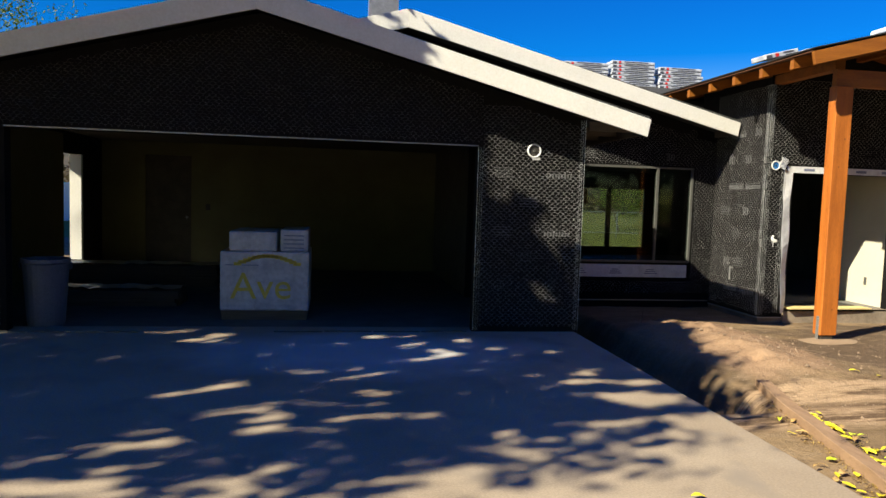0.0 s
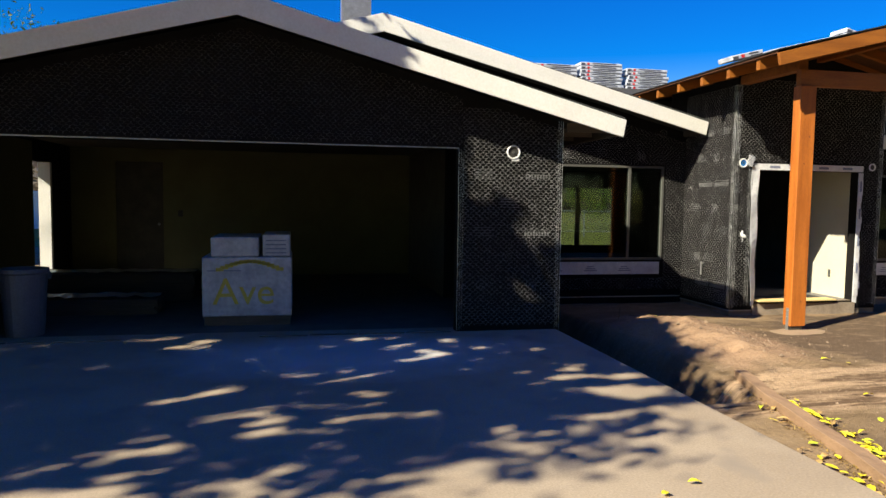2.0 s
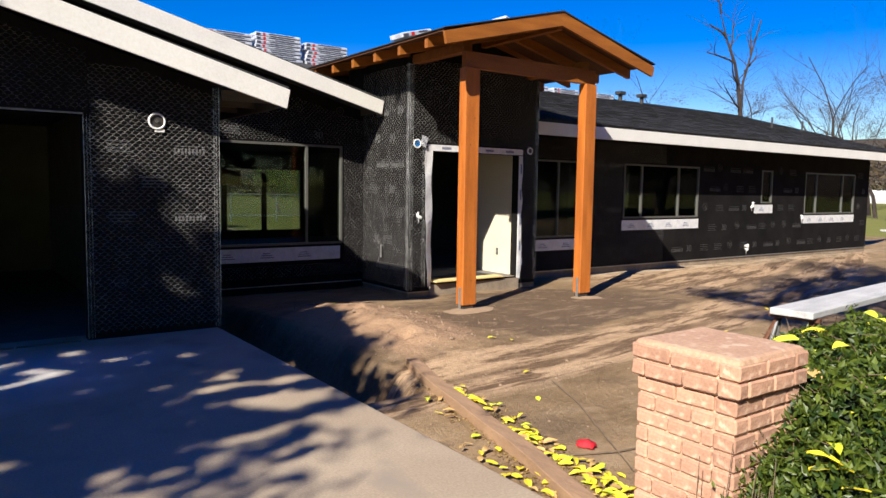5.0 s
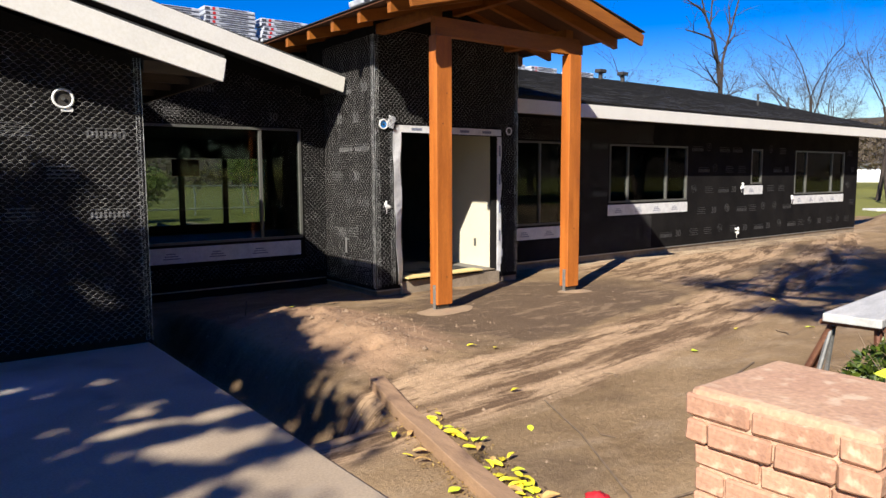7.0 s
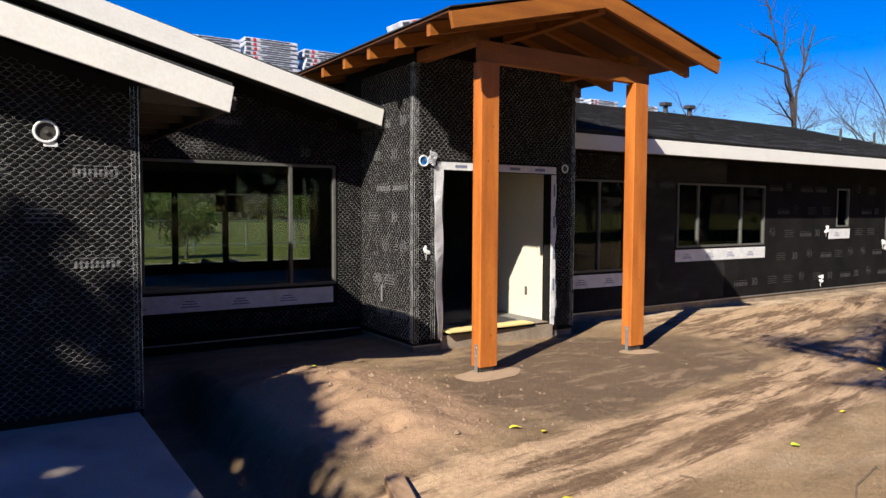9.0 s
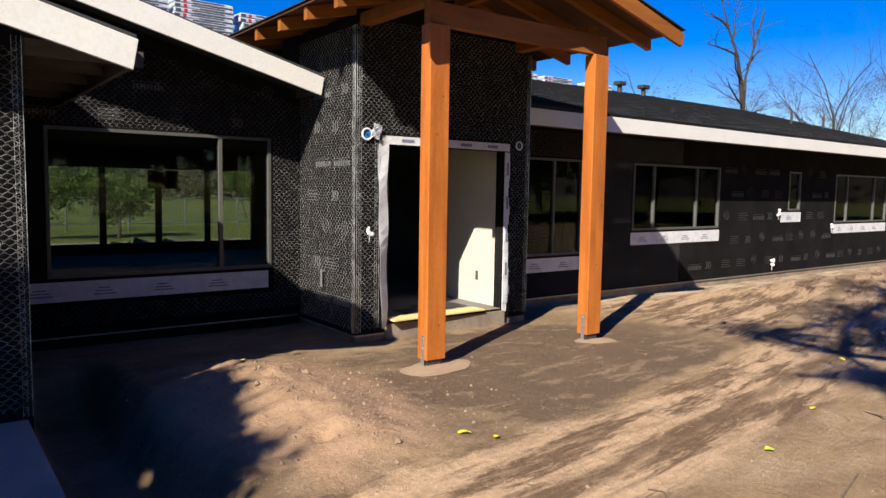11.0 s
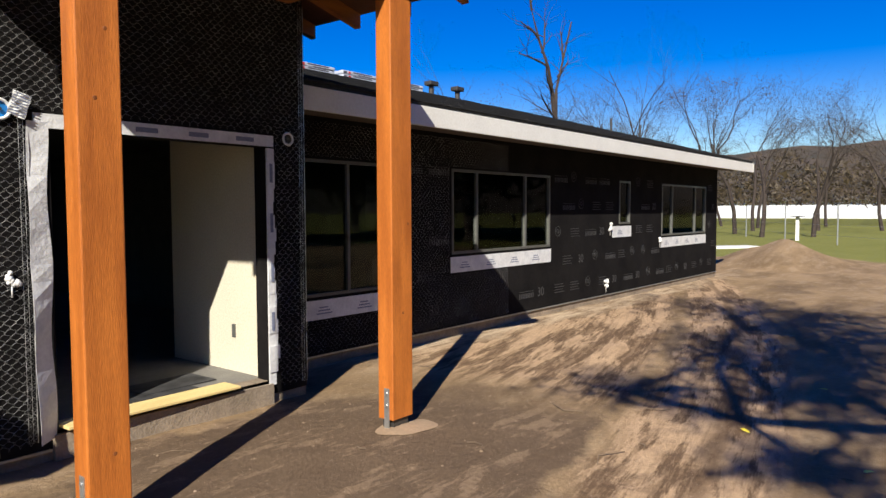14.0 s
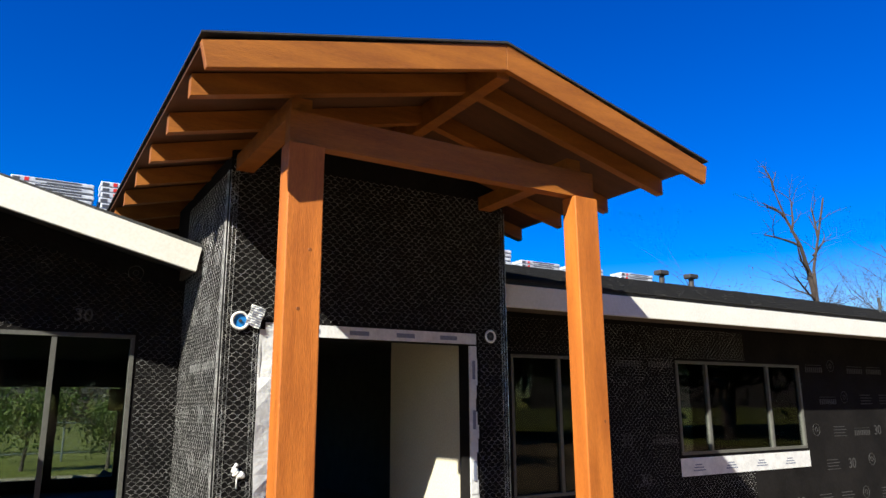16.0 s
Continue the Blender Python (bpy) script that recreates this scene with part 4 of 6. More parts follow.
def paper_printing(axis, a, u0, u1, z0, z1, holes=(), seed=1, step=0.62, sc=1.0, ink=M_PRINTBOLD):
    """Rows of faint marks printed on the building paper: circles, bars and the number 30."""
    rng = random.Random(seed)
    t = thing("paper_printing", "faint grey printed marks on black building paper", "printed marks")
    bm = bmesh.new()

    def bar(u, z, w, h):
        u, z, w, h = u0_ + (u - u0_) * sc, z0_ + (z - z0_) * sc, w * sc, h * sc
        lo, hi = a - 0.0035, a - 0.0015
        if axis == "y":
            bm_box(bm, u, u + w, lo, hi, z, z + h)
        else:
            bm_box(bm, lo, hi, u - w, u, z, z + h)
    z = z0 + 0.15
    u0_ = z0_ = 0.0
    row = 0
    while z < z1 - 0.25:
        u = u0 + 0.1 + (row % 2) * step * 0.5
        while u < u1 - 0.35:
            if any(h[0] - 0.35 < u < h[1] + 0.1 and h[2] - 0.3 < z < h[3] + 0.1 for h in holes):
                u += step
                continue
            kind = rng.randrange(4)
            u0_, z0_ = u, z
            uu = u if axis == "y" else u + 0.3
            if kind == 0:
                c = (u + 0.1, a - 0.0025, z + 0.1) if axis == "y" else (a - 0.0025, u + 0.1, z + 0.1)
                bm_ring(bm, c, (0, 1, 0) if axis == "y" else (1, 0, 0), 0.062 * sc, 0.0028 * sc, 16, 4)
                bm_ring(bm, c, (0, 1, 0) if axis == "y" else (1, 0, 0), 0.024 * sc, 0.003 * sc, 10, 4)
            elif kind == 1:
                for k in range(9):
                    bar(uu + 0.036 * k * (1 if axis == "y" else -1), z, 0.02, 0.055)
                bar(uu, z + 0.075, 0.30, 0.005)
            elif kind == 2:
                for k in range(4):
                    bar(uu, z + 0.032 * k, 0.24 - 0.03 * (k % 2), 0.008)
            else:
                m = Matrix.Translation((u, a - 0.002, z)) @ pose(0, 0, 0, 90, 0, 0) if axis == "y" else Matrix.Translation((a - 0.002, u + 0.2, z)) @ pose(0, 0, 0, 90, 0, -90)
                text_mesh("printed_number", "30", 0.15 * sc, m, ink, t)
            u += step
        z += 0.34 * sc
        row += 1
    part("printing", bm, ink, t)["kind"] = "stuff"
    return t


paper_printing("y", GY, 2.35, 3.5, 0.3, 2.3, seed=2)
paper_printing("x", EX0, EY + 0.05, W1Y - 0.05, 0.1, 3.1, seed=3, step=0.44, sc=1.15)
paper_printing("y", W1Y, 3.7, 6.75, 2.1, 2.9, seed=4, step=0.7)
paper_printing("y", EY, EX0 + 0.02, 7.1, 0.3, 2.6, seed=5, step=0.4)
paper_printing("y", WY, 11.3, WX1, 0.05, 2.3, [(h[0], h[1], h[2] - 0.25, h[3]) for h in WING], seed=6, step=0.52, sc=1.3, ink=M_PRINT)

# ---- small wall fittings ----


def ring_box(x, y, z, r=0.075, paper=False, blue=False):
    t = thing("electrical_box", "round white electrical box on black paper" + (" with blue tape" if blue else ""), "electrical box")
    bm = bmesh.new()
    bm_ring(bm, (x, y - 0.02, z), (0, 1, 0), r, 0.011, 20, 6)
    part("rim", bm, M_WPLASTIC, t, smooth=True)
    bm = bmesh.new()
    bm_tube(bm, (x, y - 0.004, z), (x, y - 0.014, z), r * 0.9, sides=18)
    part("back_plate", bm, M_BLUE if blue else M_DARKFRAME, t)
    bm = bmesh.new()
    bm_tube(bm, (x, y - 0.014, z), (x, y - 0.03, z), r * 0.2, sides=10)
    part("knob", bm, M_FRAME if not blue else M_DARKFRAME, t)
    bm = bmesh.new()
    if paper:
        tilt = pose(x + 0.105, y - 0.045, z + 0.035, 0, 18, 0)
        rows = [[bm.verts.new(tilt @ Vector((0.055 * u, 0.008 * math.sin(3 * u + k), 0.155 * k / 11 - 0.078))) for u in (-1, -0.4, 0.3, 1)] for k in range(12)]
        for p, q in zip(rows, rows[1:]):
            for i in range(3):
                bm.faces.new((p[i], p[i + 1], q[i + 1], q[i]))
        sheet = part("torn_paper", bm, M_WPLASTIC, t, "white sheet with thin grey stripes")
        bm = bmesh.new()
        for k in range(8):
            bm_box(bm, -0.05, 0.05, -0.0135, -0.0115, 0.019 * k - 0.072, 0.019 * k - 0.065, mtx=tilt)
        part("stripes", bm, M_TAPEPRINT, sheet)["kind"] = "stuff"
    elif r > 0.06:
        bm_box(bm, x - 0.02, x + 0.07, y - 0.02, y - 0.008, z - r - 0.03, z - r + 0.002)
        part("bracket", bm, M_WPLASTIC, t)
    else:
        bm.free()


ring_box(2.91, GY, 2.12)
ring_box(9.13, EY, 2.14, 0.05)
ring_box(6.895, EY, 2.155, 0.06, paper=True, blue=True)


def foam_patch(x, y, z, s):
    t = thing("foam_patch", "blob of white foam round a pipe stub in the wall", "sealant")
    bm = bmesh.new()
    rng = random.Random(int(x * 7))
    for k in range(9):
        c = Vector((x + rng.uniform(-s, s), y - 0.02, z + rng.uniform(-s, s) * 1.1))
        bmesh.ops.create_icosphere(bm, subdivisions=1, radius=s * rng.uniform(0.35, 0.7), matrix=Matrix.Translation(c))
    bm_box(bm, x - s * 0.3, x - s * 0.1, y - 0.02, y - 0.012, z - s * 3, z - s)
    part("foam", bm, M_WPLASTIC, t, smooth=True)


foam_patch(6.94, EY, 1.10, 0.04)
foam_patch(16.87, WY, 0.21, 0.055)
foam_patch(17.02, WY, 1.22, 0.05)
foam_patch(19.35, WY, 0.90, 0.05)
pin = thing("pipe_stub", "short grey pipe stub low on the papered wall", "pipe")
bm = bmesh.new()
bm_tube(bm, (EX0 - 0.05, 10.1, 0.42), (EX0 - 0.05, 10.1, 0.62), 0.012)
bm_tube(bm, (EX0 - 0.05, 10.1, 0.60), (EX0 - 0.002, 10.1, 0.60), 0.012)
part("pipe", bm, M_GALV, pin)

bm = bmesh.new()
bm_box(bm, EX1 + 0.004, WX1, WY - 0.014, WY - 0.002, -0.012, 0.006)
bm_box(bm, EX0 - 0.012, 7.14, EY - 0.014, EY - 0.002, -0.062, -0.046)
bm_box(bm, EX0 - 0.014, EX0 - 0.002, EY, W1Y - 0.01, -0.062, -0.046)
bm_box(bm, 3.54, 6.75, W1Y - 0.014, W1Y - 0.002, -0.02, -0.004)
structure("weep_screed", bm, M_GALV, label="thin galvanised drip strip along the foot of the papered wall")

# ---- in the garage ----
box = thing("wrapped_pallet", "plastic-wrapped pallet with sprayed yellow letters on the garage floor", "pallet", at=(-0.70, 8.72, 0.0))
bm = bmesh.new()
for k in range(3):
    bm_box(bm, 0.02, 1.03, 0.02 + 0.42 * k, 0.12 + 0.42 * k, 0.0, 0.09)
bm_box(bm, 0, 1.05, 0, 0.98, 0.091, 0.11)
part("pallet_base", bm, M_DARKWOOD, box)
bm = bmesh.new()
bm_box(bm, 0.0, 1.05, 0.0, 0.98, 0.112, 0.83)
part("lower_load", bm, M_WRAP, box, bevel=0.02)
bm = bmesh.new()
bm_box(bm, 0.10, 0.66, 0.03, 0.95, 0.832, 1.07)
bm_box(bm, 0.70, 1.03, 0.05, 0.95, 0.832, 1.10)
part("upper_load", bm, M_WRAP, box, bevel=0.02)
bm = bmesh.new()
for k in range(4):
    bm_box(bm, 0.74, 0.98, 0.043, 0.046, 0.87 + 0.05 * k, 0.885 + 0.05 * k)
bm_box(bm, 0.06, 0.45, -0.004, -0.001, 0.66, 0.672)
part("printing", bm, M_TAPEPRINT, box)["kind"] = "stuff"
text_mesh("sprayed_letters", "Ave", 0.46, pose(0.12, -0.004, 0.26, 90, 0, 0), M_YPAINT, box)
bm = bmesh.new()
for k in range(14):
    u = k / 13
    bm_box(bm, 0.16 + 0.7 * u, 0.25 + 0.7 * u, -0.006, -0.002, 0.66 + 0.10 * math.sin(u * 3.1), 0.70 + 0.10 * math.sin(u * 3.1))
part("sprayed_arc", bm, M_YPAINT, box)

bin_ = thing("trash_bin", "grey plastic trash bin standing in the garage mouth", "bin", at=(-2.52, 8.42, 0.0))
bm = bmesh.new()
rings = []
for z, r in ((0.0, 0.185), (0.05, 0.195), (0.68, 0.235), (0.70, 0.25), (0.74, 0.25), (0.74, 0.23), (0.06, 0.18)):
    rings.append([bm.verts.new((r * math.cos(a), r * math.sin(a), z)) for a in [2 * math.pi * i / 24 for i in range(24)]])
for p, q in zip(rings, rings[1:]):
    for i in range(24):
        bm.faces.new((p[i], p[(i + 1) % 24], q[(i + 1) % 24], q[i]))
bm.faces.new(rings[0][::-1])
bm.faces.new(rings[-1])
part("tub", bm, M_BIN, bin_, smooth=False)
for s in (-1, 1):
    bm = bmesh.new()
    bm_ring(bm, (s * 0.26, 0, 0.66), (1, 0, 0), 0.035, 0.009, 12, 5)
    part("handle", bm, M_BIN, bin_)


def lumber_stack(x, y, z, n, layers, length, label):
    t = thing("lumber_stack", label, "lumber", at=(x, y, z))
    rng = random.Random(int(abs(x) * 10) + n)
    for r in range(layers):
        for k in range(n):
            bm = bmesh.new()
            o = rng.uniform(-0.05, 0.05)
            bm_box(bm, o, length + o, 0.15 * k, 0.15 * k + 0.14, 0.05 * r, 0.05 * r + 0.046)
            part("plank", bm, M_DARKWOOD, t)
    return t


lumber_stack(-3.4, 11.0, 0.001, 5, 8, 2.3, "low stack of dark planks on the garage floor")
lumber_stack(-3.1, 9.7, 0.001, 4, 4, 1.7, "low stack of dark planks near the garage mouth")
for x, y, w, r in ((-3.3, 11.1, 2.2, 0.402), (-2.9, 9.85, 1.5, 0.202)):
    t = thing("foil_sheet", "crumpled pale foil sheet lying on dark planks", "sheet", at=(x, y, r))
    bm = bmesh.new()
    row = [[bm.verts.new((w * k / 16, y, 0.004 + 0.05 * abs(noise.noise(Vector((k * 0.7 + r, y * 3, w))))))for y in (0.02 * math.sin(k), 0.14, 0.28, 0.42)] for k in range(17)]
    for p, q in zip(row, row[1:]):
        for i in range(3):
            bm.faces.new((p[i], q[i], q[i + 1], p[i + 1]))
    part("sheet", bm, M_FOIL, t)
door2 = thing("door_2", "dark door in the back wall of the garage", "door")
door2["kind"] = "structure"
bm = bmesh.new()
bm_box(bm, -2.975, -2.125, 14.53, 14.57, 0.005, 2.19)
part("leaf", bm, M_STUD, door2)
bm = bmesh.new()
bmesh.ops.create_icosphere(bm, subdivisions=1, radius=0.03, matrix=Matrix.Translation((-2.2, 14.49, 1.0)))
part("door_knob", bm, M_GALV, door2)
for x in (-1.85, -0.6):
    t = thing("wall_box", "small dark electrical box on the cream garage wall", "electrical box")
    bm = bmesh.new()
    bm_box(bm, x, x + 0.09, 14.488, 14.498, 1.15 if x < -1 else 0.4, 1.27 if x < -1 else 0.52)
    part("cover", bm, M_DARKFRAME, t)
w7 = thing("window_7", "narrow opening with a cream jamb in the garage side wall", "window")
w7["kind"] = "structure"
bm = bmesh.new()
bm_box(bm, GX0 - 0.02, GX0 + 0.17, 13.30, 13.398, 0.252, 2.098)
part("jamb", bm, M_WHITE, w7)
t = thing("neighbour_wall", "pale garden wall beyond the garage side opening", "wall")
bm = bmesh.new()
bm_box(bm, -12.0, -11.8, 14.0, 42.0, -0.2, 1.7)
part("panel", bm, M_FARWALL, t)

for x0, x1, y0 in ((-2.9, -1.4, GY - 0.10), (0.0, 2.2, GY - 0.06)):
    t = thing("batten_strip", "thin pale batten lying along the garage threshold", "batten")
    bm = bmesh.new()
    n = 4
    for k in range(n):
        a, b = x0 + (x1 - x0) * k / n, x0 + (x1 - x0) * (k + 1) / n - 0.02
        bm_box(bm, a, b, y0 + 0.012 * (k % 2), y0 + 0.03 + 0.012 * (k % 2), 0.001, 0.016)
    part("strip", bm, M_FRAME, t)

# ---- on the roofs ----


def bundle_stack(x, y, z, n, w=0.95, turn=0.0):
    t = thing("roofing_stack", "white-wrapped roofing packages with dark and red print, stacked on the roof", "roofing material", "roofing stacks on the ridge", at=(x, y, z), turn=turn)
    rng = random.Random(int(x * 100))
    for k in range(n):
        bm = bmesh.new()
        o = rng.uniform(-0.03, 0.03)
        bm_box(bm, o, w + o, 0, 0.33, 0.075 * k, 0.075 * k + 0.07)
        b = part("wrapped_package", bm, M_BUNDLE, t, bevel=0.012)
        bm = bmesh.new()
        bm_box(bm, 0.15 + o, 0.20 + o, -0.004, -0.001, 0.075 * k + 0.012, 0.075 * k + 0.058)
        part("red_label", bm, M_BUNDLERED, b)
        bm = bmesh.new()
        bm_box(bm, 0.27 + o, w * 0.84 + o, -0.004, -0.001, 0.075 * k + 0.040, 0.075 * k + 0.060)
        bm_box(bm, 0.30 + o + 0.1 * (k % 2), w * 0.97 + o, -0.004, -0.001, 0.075 * k + 0.010, 0.075 * k + 0.022)
        bm_box(bm, 0.02 + o, 0.10 + o, -0.004, -0.001, 0.075 * k + 0.012, 0.075 * k + 0.05)
        part("dark_print", bm, M_BUNDLEDARK, b)["kind"] = "stuff"
    return t


PK = ((6.30, 8.90, 3.52, 0.50, 1, -14), (6.92, 8.90, 3.64, 0.52, 1, -14), (7.55, 8.95, 3.80, 0.50, 1, -14), (8.10, 8.9, 3.96, 0.45, 2, 14))
for x, y, z, w, n, tilt in PK:
    bundle_stack(x, y, z, n, w).matrix_world = pose(x, y, z, 0, tilt, 0)


rz = lambda y: RZ0 + (min(y, 2 * RYm - y) - 9.52) * RM + 0.10
for x, n in ((5.25, 6), (6.3, 7), (7.35, 6)):
    bundle_stack(x, 14.2, rz(14.15), n)
for x, y, n in ((9.6, 14.3, 3), (10.7, 14.5, 3), (12.4, 14.6, 4), (13.6, 14.65, 2), (14.8, 14.7, 2), (16.3, 14.7, 2)):
    bundle_stack(x, y, rz(y), n)


def roof_vent(x, y, h=0.3, cap=True):
    t = thing("roof_vent", "short dark pipe vent with a flat cap on the shingle roof", "roof vent", at=(x, y, rz(y) - 0.03))
    bm = bmesh.new()
    bm_tube(bm, (0, 0, 0), (0, 0, h), 0.06 if cap else 0.03, sides=10)
    part("pipe", bm, M_DARKFRAME, t)
    if cap:
        bm = bmesh.new()
        bm_box(bm, -0.14, 0.14, -0.1, 0.1, h, h + 0.1)
        part("cap", bm, M_DARKFRAME, t, bevel=0.02)


roof_vent(17.4, 14.6, 0.22)
roof_vent(18.35, 14.6, 0.22)
roof_vent(21.0, 12.0, 0.36, False)
roof_vent(22.7, 12.0, 0.36, False)
ch = thing("flue_box", "square galvanised flue standing on the living room roof", "chimney", at=(1.42, 12.6, 3.7))
bm = bmesh.new()
bm_box(bm, -0.25, 0.25, -0.2, 0.2, 0, 1.5)
part("shaft", bm, M_GALV, ch)
bm = bmesh.new()
bm_box(bm, -0.29, 0.29, -0.24, 0.24, 1.5, 1.56)
part("cap", bm, M_GALV, ch)

# ---- brick pillar ----
PX0, PX1, PY0, PY1, PZ = 3.56, 4.02, 2.10, 2.57, 0.87
pillar = thing("brick_pillar", "square pink clay brick pillar with pale mortar and a flat projecting cap", "pillar")
bm = bmesh.new()
bm_box(bm, PX0 + 0.012, PX1 - 0.012, PY0 + 0.012, PY1 - 0.012, -0.2, PZ - 0.075)
bm_box(bm, PX0 - 0.004, PX1 + 0.004, PY0 - 0.004, PY1 + 0.004, PZ - 0.135, PZ - 0.008)
part("mortar_core", bm, M_MORTAR, pillar)
brick_meshes = {}


def brick_mesh(l, w, h, v):
    key = (round(l, 3), round(w, 3), round(h, 3), v)
    if key not in brick_meshes:
        b = bmesh.new()
        rng = random.Random(v * 17 + int(l * 1000))
        vs = bm_box(b, 0, l, 0, w, 0, h)
        for p in vs:
            p.co += Vector([rng.uniform(-0.003, 0.003) for _ in range(3)])
        bmesh.ops.recalc_face_normals(b, faces=b.faces)
        bmesh.ops.bevel(b, geom=b.edges[:], offset=0.007, segments=1, affect="EDGES")
        me = bpy.data.meshes.new("brick")
        b.to_mesh(me)
        b.free()
        me.materials.append(M_BRICK)
        brick_meshes[key] = me
    return brick_meshes[key]


def lay_brick(x, y, z, l, w, h, v, turn=0.0):
    ob = new("brick", brick_mesh(l, w, h, v))
    ob.parent = pillar
    ob.matrix_local = pose(x, y, z, 0, 0, turn)


rngb = random.Random(4)
CH_ = 0.0725
for c in range(13):
    z = PZ - 0.002 - CH_ * (c + 1)
    o = 0.02 if c < 2 else 0.0
    x0, x1, y0, y1 = PX0 - o, PX1 + o, PY0 - o, PY1 + o
    t = 0.095
    split = ([0.20, 0.20, 0.07], [0.12, 0.22, 0.13], [0.24, 0.22], [0.08, 0.21, 0.18])[(c * 3 + (c > 5)) % 4]
    if c == 0:
        split = [0.24, 0.27]
    for face in range(4):
        length = (y1 - y0 - t) if face % 2 else (x1 - x0 - t)
        s, total = 0.0, sum(split)
        for q in split:
            l = length * q / total - 0.005
            h = CH_ - 0.010
            v = rngb.randrange(3)
            if face == 0:
                lay_brick(x0 + s, y0, z, l, t, h, v)
            elif face == 1:
                lay_brick(x1, y0 + s, z, l, t, h, v, 90)
            elif face == 2:
                lay_brick(x1 - s, y1, z, l, t, h, v, 180)
            else:
                lay_brick(x0, y1 - s, z, l, t, h, v, 270)
            s += length * q / total
bm = bmesh.new()
bm_box(bm, PX0 - 0.014, PX1 + 0.014, PY0 - 0.014, PY1 + 0.014, PZ - 0.060, PZ + 0.010)
part("cap", bm, M_CAP, pillar, "smooth worn pink cap slab", bevel=0.022)

# ---- scaffold plank on trestles ----
pl = thing("scaffold_plank", "weathered white plank laid across steel trestles beside the ground cover", "plank", at=(5.67, 2.88, 0.70), turn=5.5)
bm = bmesh.new()
bm_box(bm, 0, 4.2, 0, 0.28, 0.0, 0.045)
part("board", bm, M_PLANK, pl, bevel=0.006)
for k in (0.10, 3.6):
    tr = thing("trestle", "rusty and galvanised steel trestle standing on bare soil", "trestle", "trestles under the plank", at=(5.67 + k, 2.90 + k * 0.096, -0.12), turn=5.5)
    bm = bmesh.new()
    bm_box(bm, -0.02, 0.02, -0.03, 0.30, 0.79, 0.815)
    part("top_rail", bm, M_RUST, tr)
    for a, b in ((-0.16, -0.10), (-0.16, 0.36), (0.16, -0.10), (0.16, 0.36)):
        bm = bmesh.new()
        bm_tube(bm, (a, b, 0.0), (a * 0.1, 0.02 if b < 0 else 0.24, 0.79), 0.014, sides=8)
        leg = part("leg", bm, M_GALV, tr)
        bm = bmesh.new()
        bm_tube(bm, (a * 0.4, (b + (0.04 if b < 0 else 0.48)) * 0.5 * 0.8 + 0.02, 0.5), (a * 0.1, 0.02 if b < 0 else 0.24, 0.79), 0.018, sides=8)
        part("sleeve", bm, M_RUST, leg)
    bm = bmesh.new()
    bm_tube(bm, (-0.10, -0.06, 0.3), (-0.10, 0.32, 0.3), 0.01, sides=6)
    bm_tube(bm, (0.10, -0.06, 0.3), (0.10, 0.32, 0.3), 0.01, sides=6)
    part("brace", bm, M_GALV, tr)

# ---- form board and things on the soil ----
fb = thing("form_board", "brown timber form board half buried in the soil beside the driveway", "board", at=(0, 0, 0))
bm = bmesh.new()
a, b = Vector((4.60, 5.95, -0.045)), Vector((3.66, 2.75, -0.045))
n = (b - a).cross(Vector((0, 0, 1))).normalized() * 0.060
N = 12
prev = None
for k in range(N + 1):
    c = a.lerp(b, k / N) + n * 0.35 * math.sin(k * 0.55)
    c.z += 0.006 * math.sin(k * 1.7)
    ring = [bm.verts.new(c - n + Vector((0, 0, -0.08))), bm.verts.new(c - n), bm.verts.new(c + n), bm.verts.new(c + n + Vector((0, 0, -0.08)))]
    if prev:
        for i in range(3):
            bm.faces.new((prev[i], prev[i + 1], ring[i + 1], ring[i]))
    else:
        bm.faces.new(ring)
    prev = ring
bm.faces.new(prev[::-1])
part("board", bm, M_BOARD, fb, bevel=0.006)


def leaf_shape(l, w, curl, seed):
    b = bmesh.new()
    rng = random.Random(seed)
    n = 6
    mid, lf, rt = [], [], []
    for i in range(n + 1):
        t = i / n
        y = l * t
        z = curl * math.sin(t * 3.1) * l * 0.3
        ww = w * math.sin(math.pi * min(1, t * 0.92 + 0.06)) ** 0.8
        mid.append(b.verts.new((0, y, z)))
        lf.append(b.verts.new((-ww * rng.uniform(0.85, 1.1), y, z + w * 0.25 * curl + rng.uniform(0, 0.004))))
        rt.append(b.verts.new((ww * rng.uniform(0.85, 1.1), y, z + w * 0.35 * curl + rng.uniform(0, 0.004))))
    for i in range(n):
        b.faces.new((mid[i], mid[i + 1], lf[i + 1], lf[i]))
        b.faces.new((mid[i + 1], mid[i], rt[i], rt[i + 1]))
    me = bpy.data.meshes.new("leaf")
    b.to_mesh(me)
    b.free()
    return me


LEAF_SHAPES = []
for mi, m in enumerate((M_YLEAF, M_TLEAF, M_GLEAF)):
    for s in range(4):
        me = leaf_shape(0.070 + 0.012 * (s % 3), 0.019 + 0.006 * (s % 2), 0.15 + 0.2 * (s % 3), s + 7)
        me.materials.append(m)
        LEAF_SHAPES.append(me)
LEAF_WORDS = ("bright yellow fallen leaf lying on", "curled tan fallen leaf lying on", "yellow-green fallen leaf lying on")


def fallen_leaf(x, y, z, kind, rng, size=1.0, ground_word="bare brown soil"):
    ob = new("fallen_leaf", LEAF_SHAPES[kind * 4 + rng.randrange(4)])
    m = pose(x, y, z, rng.uniform(-12, 12), rng.uniform(-14, 14), rng.uniform(0, 360))
    ob.matrix_world = m @ Matrix.Diagonal((size, size, size, 1))
    tagged(ob, LEAF_WORDS[kind] + " " + ground_word, "leaf", "fallen leaves")


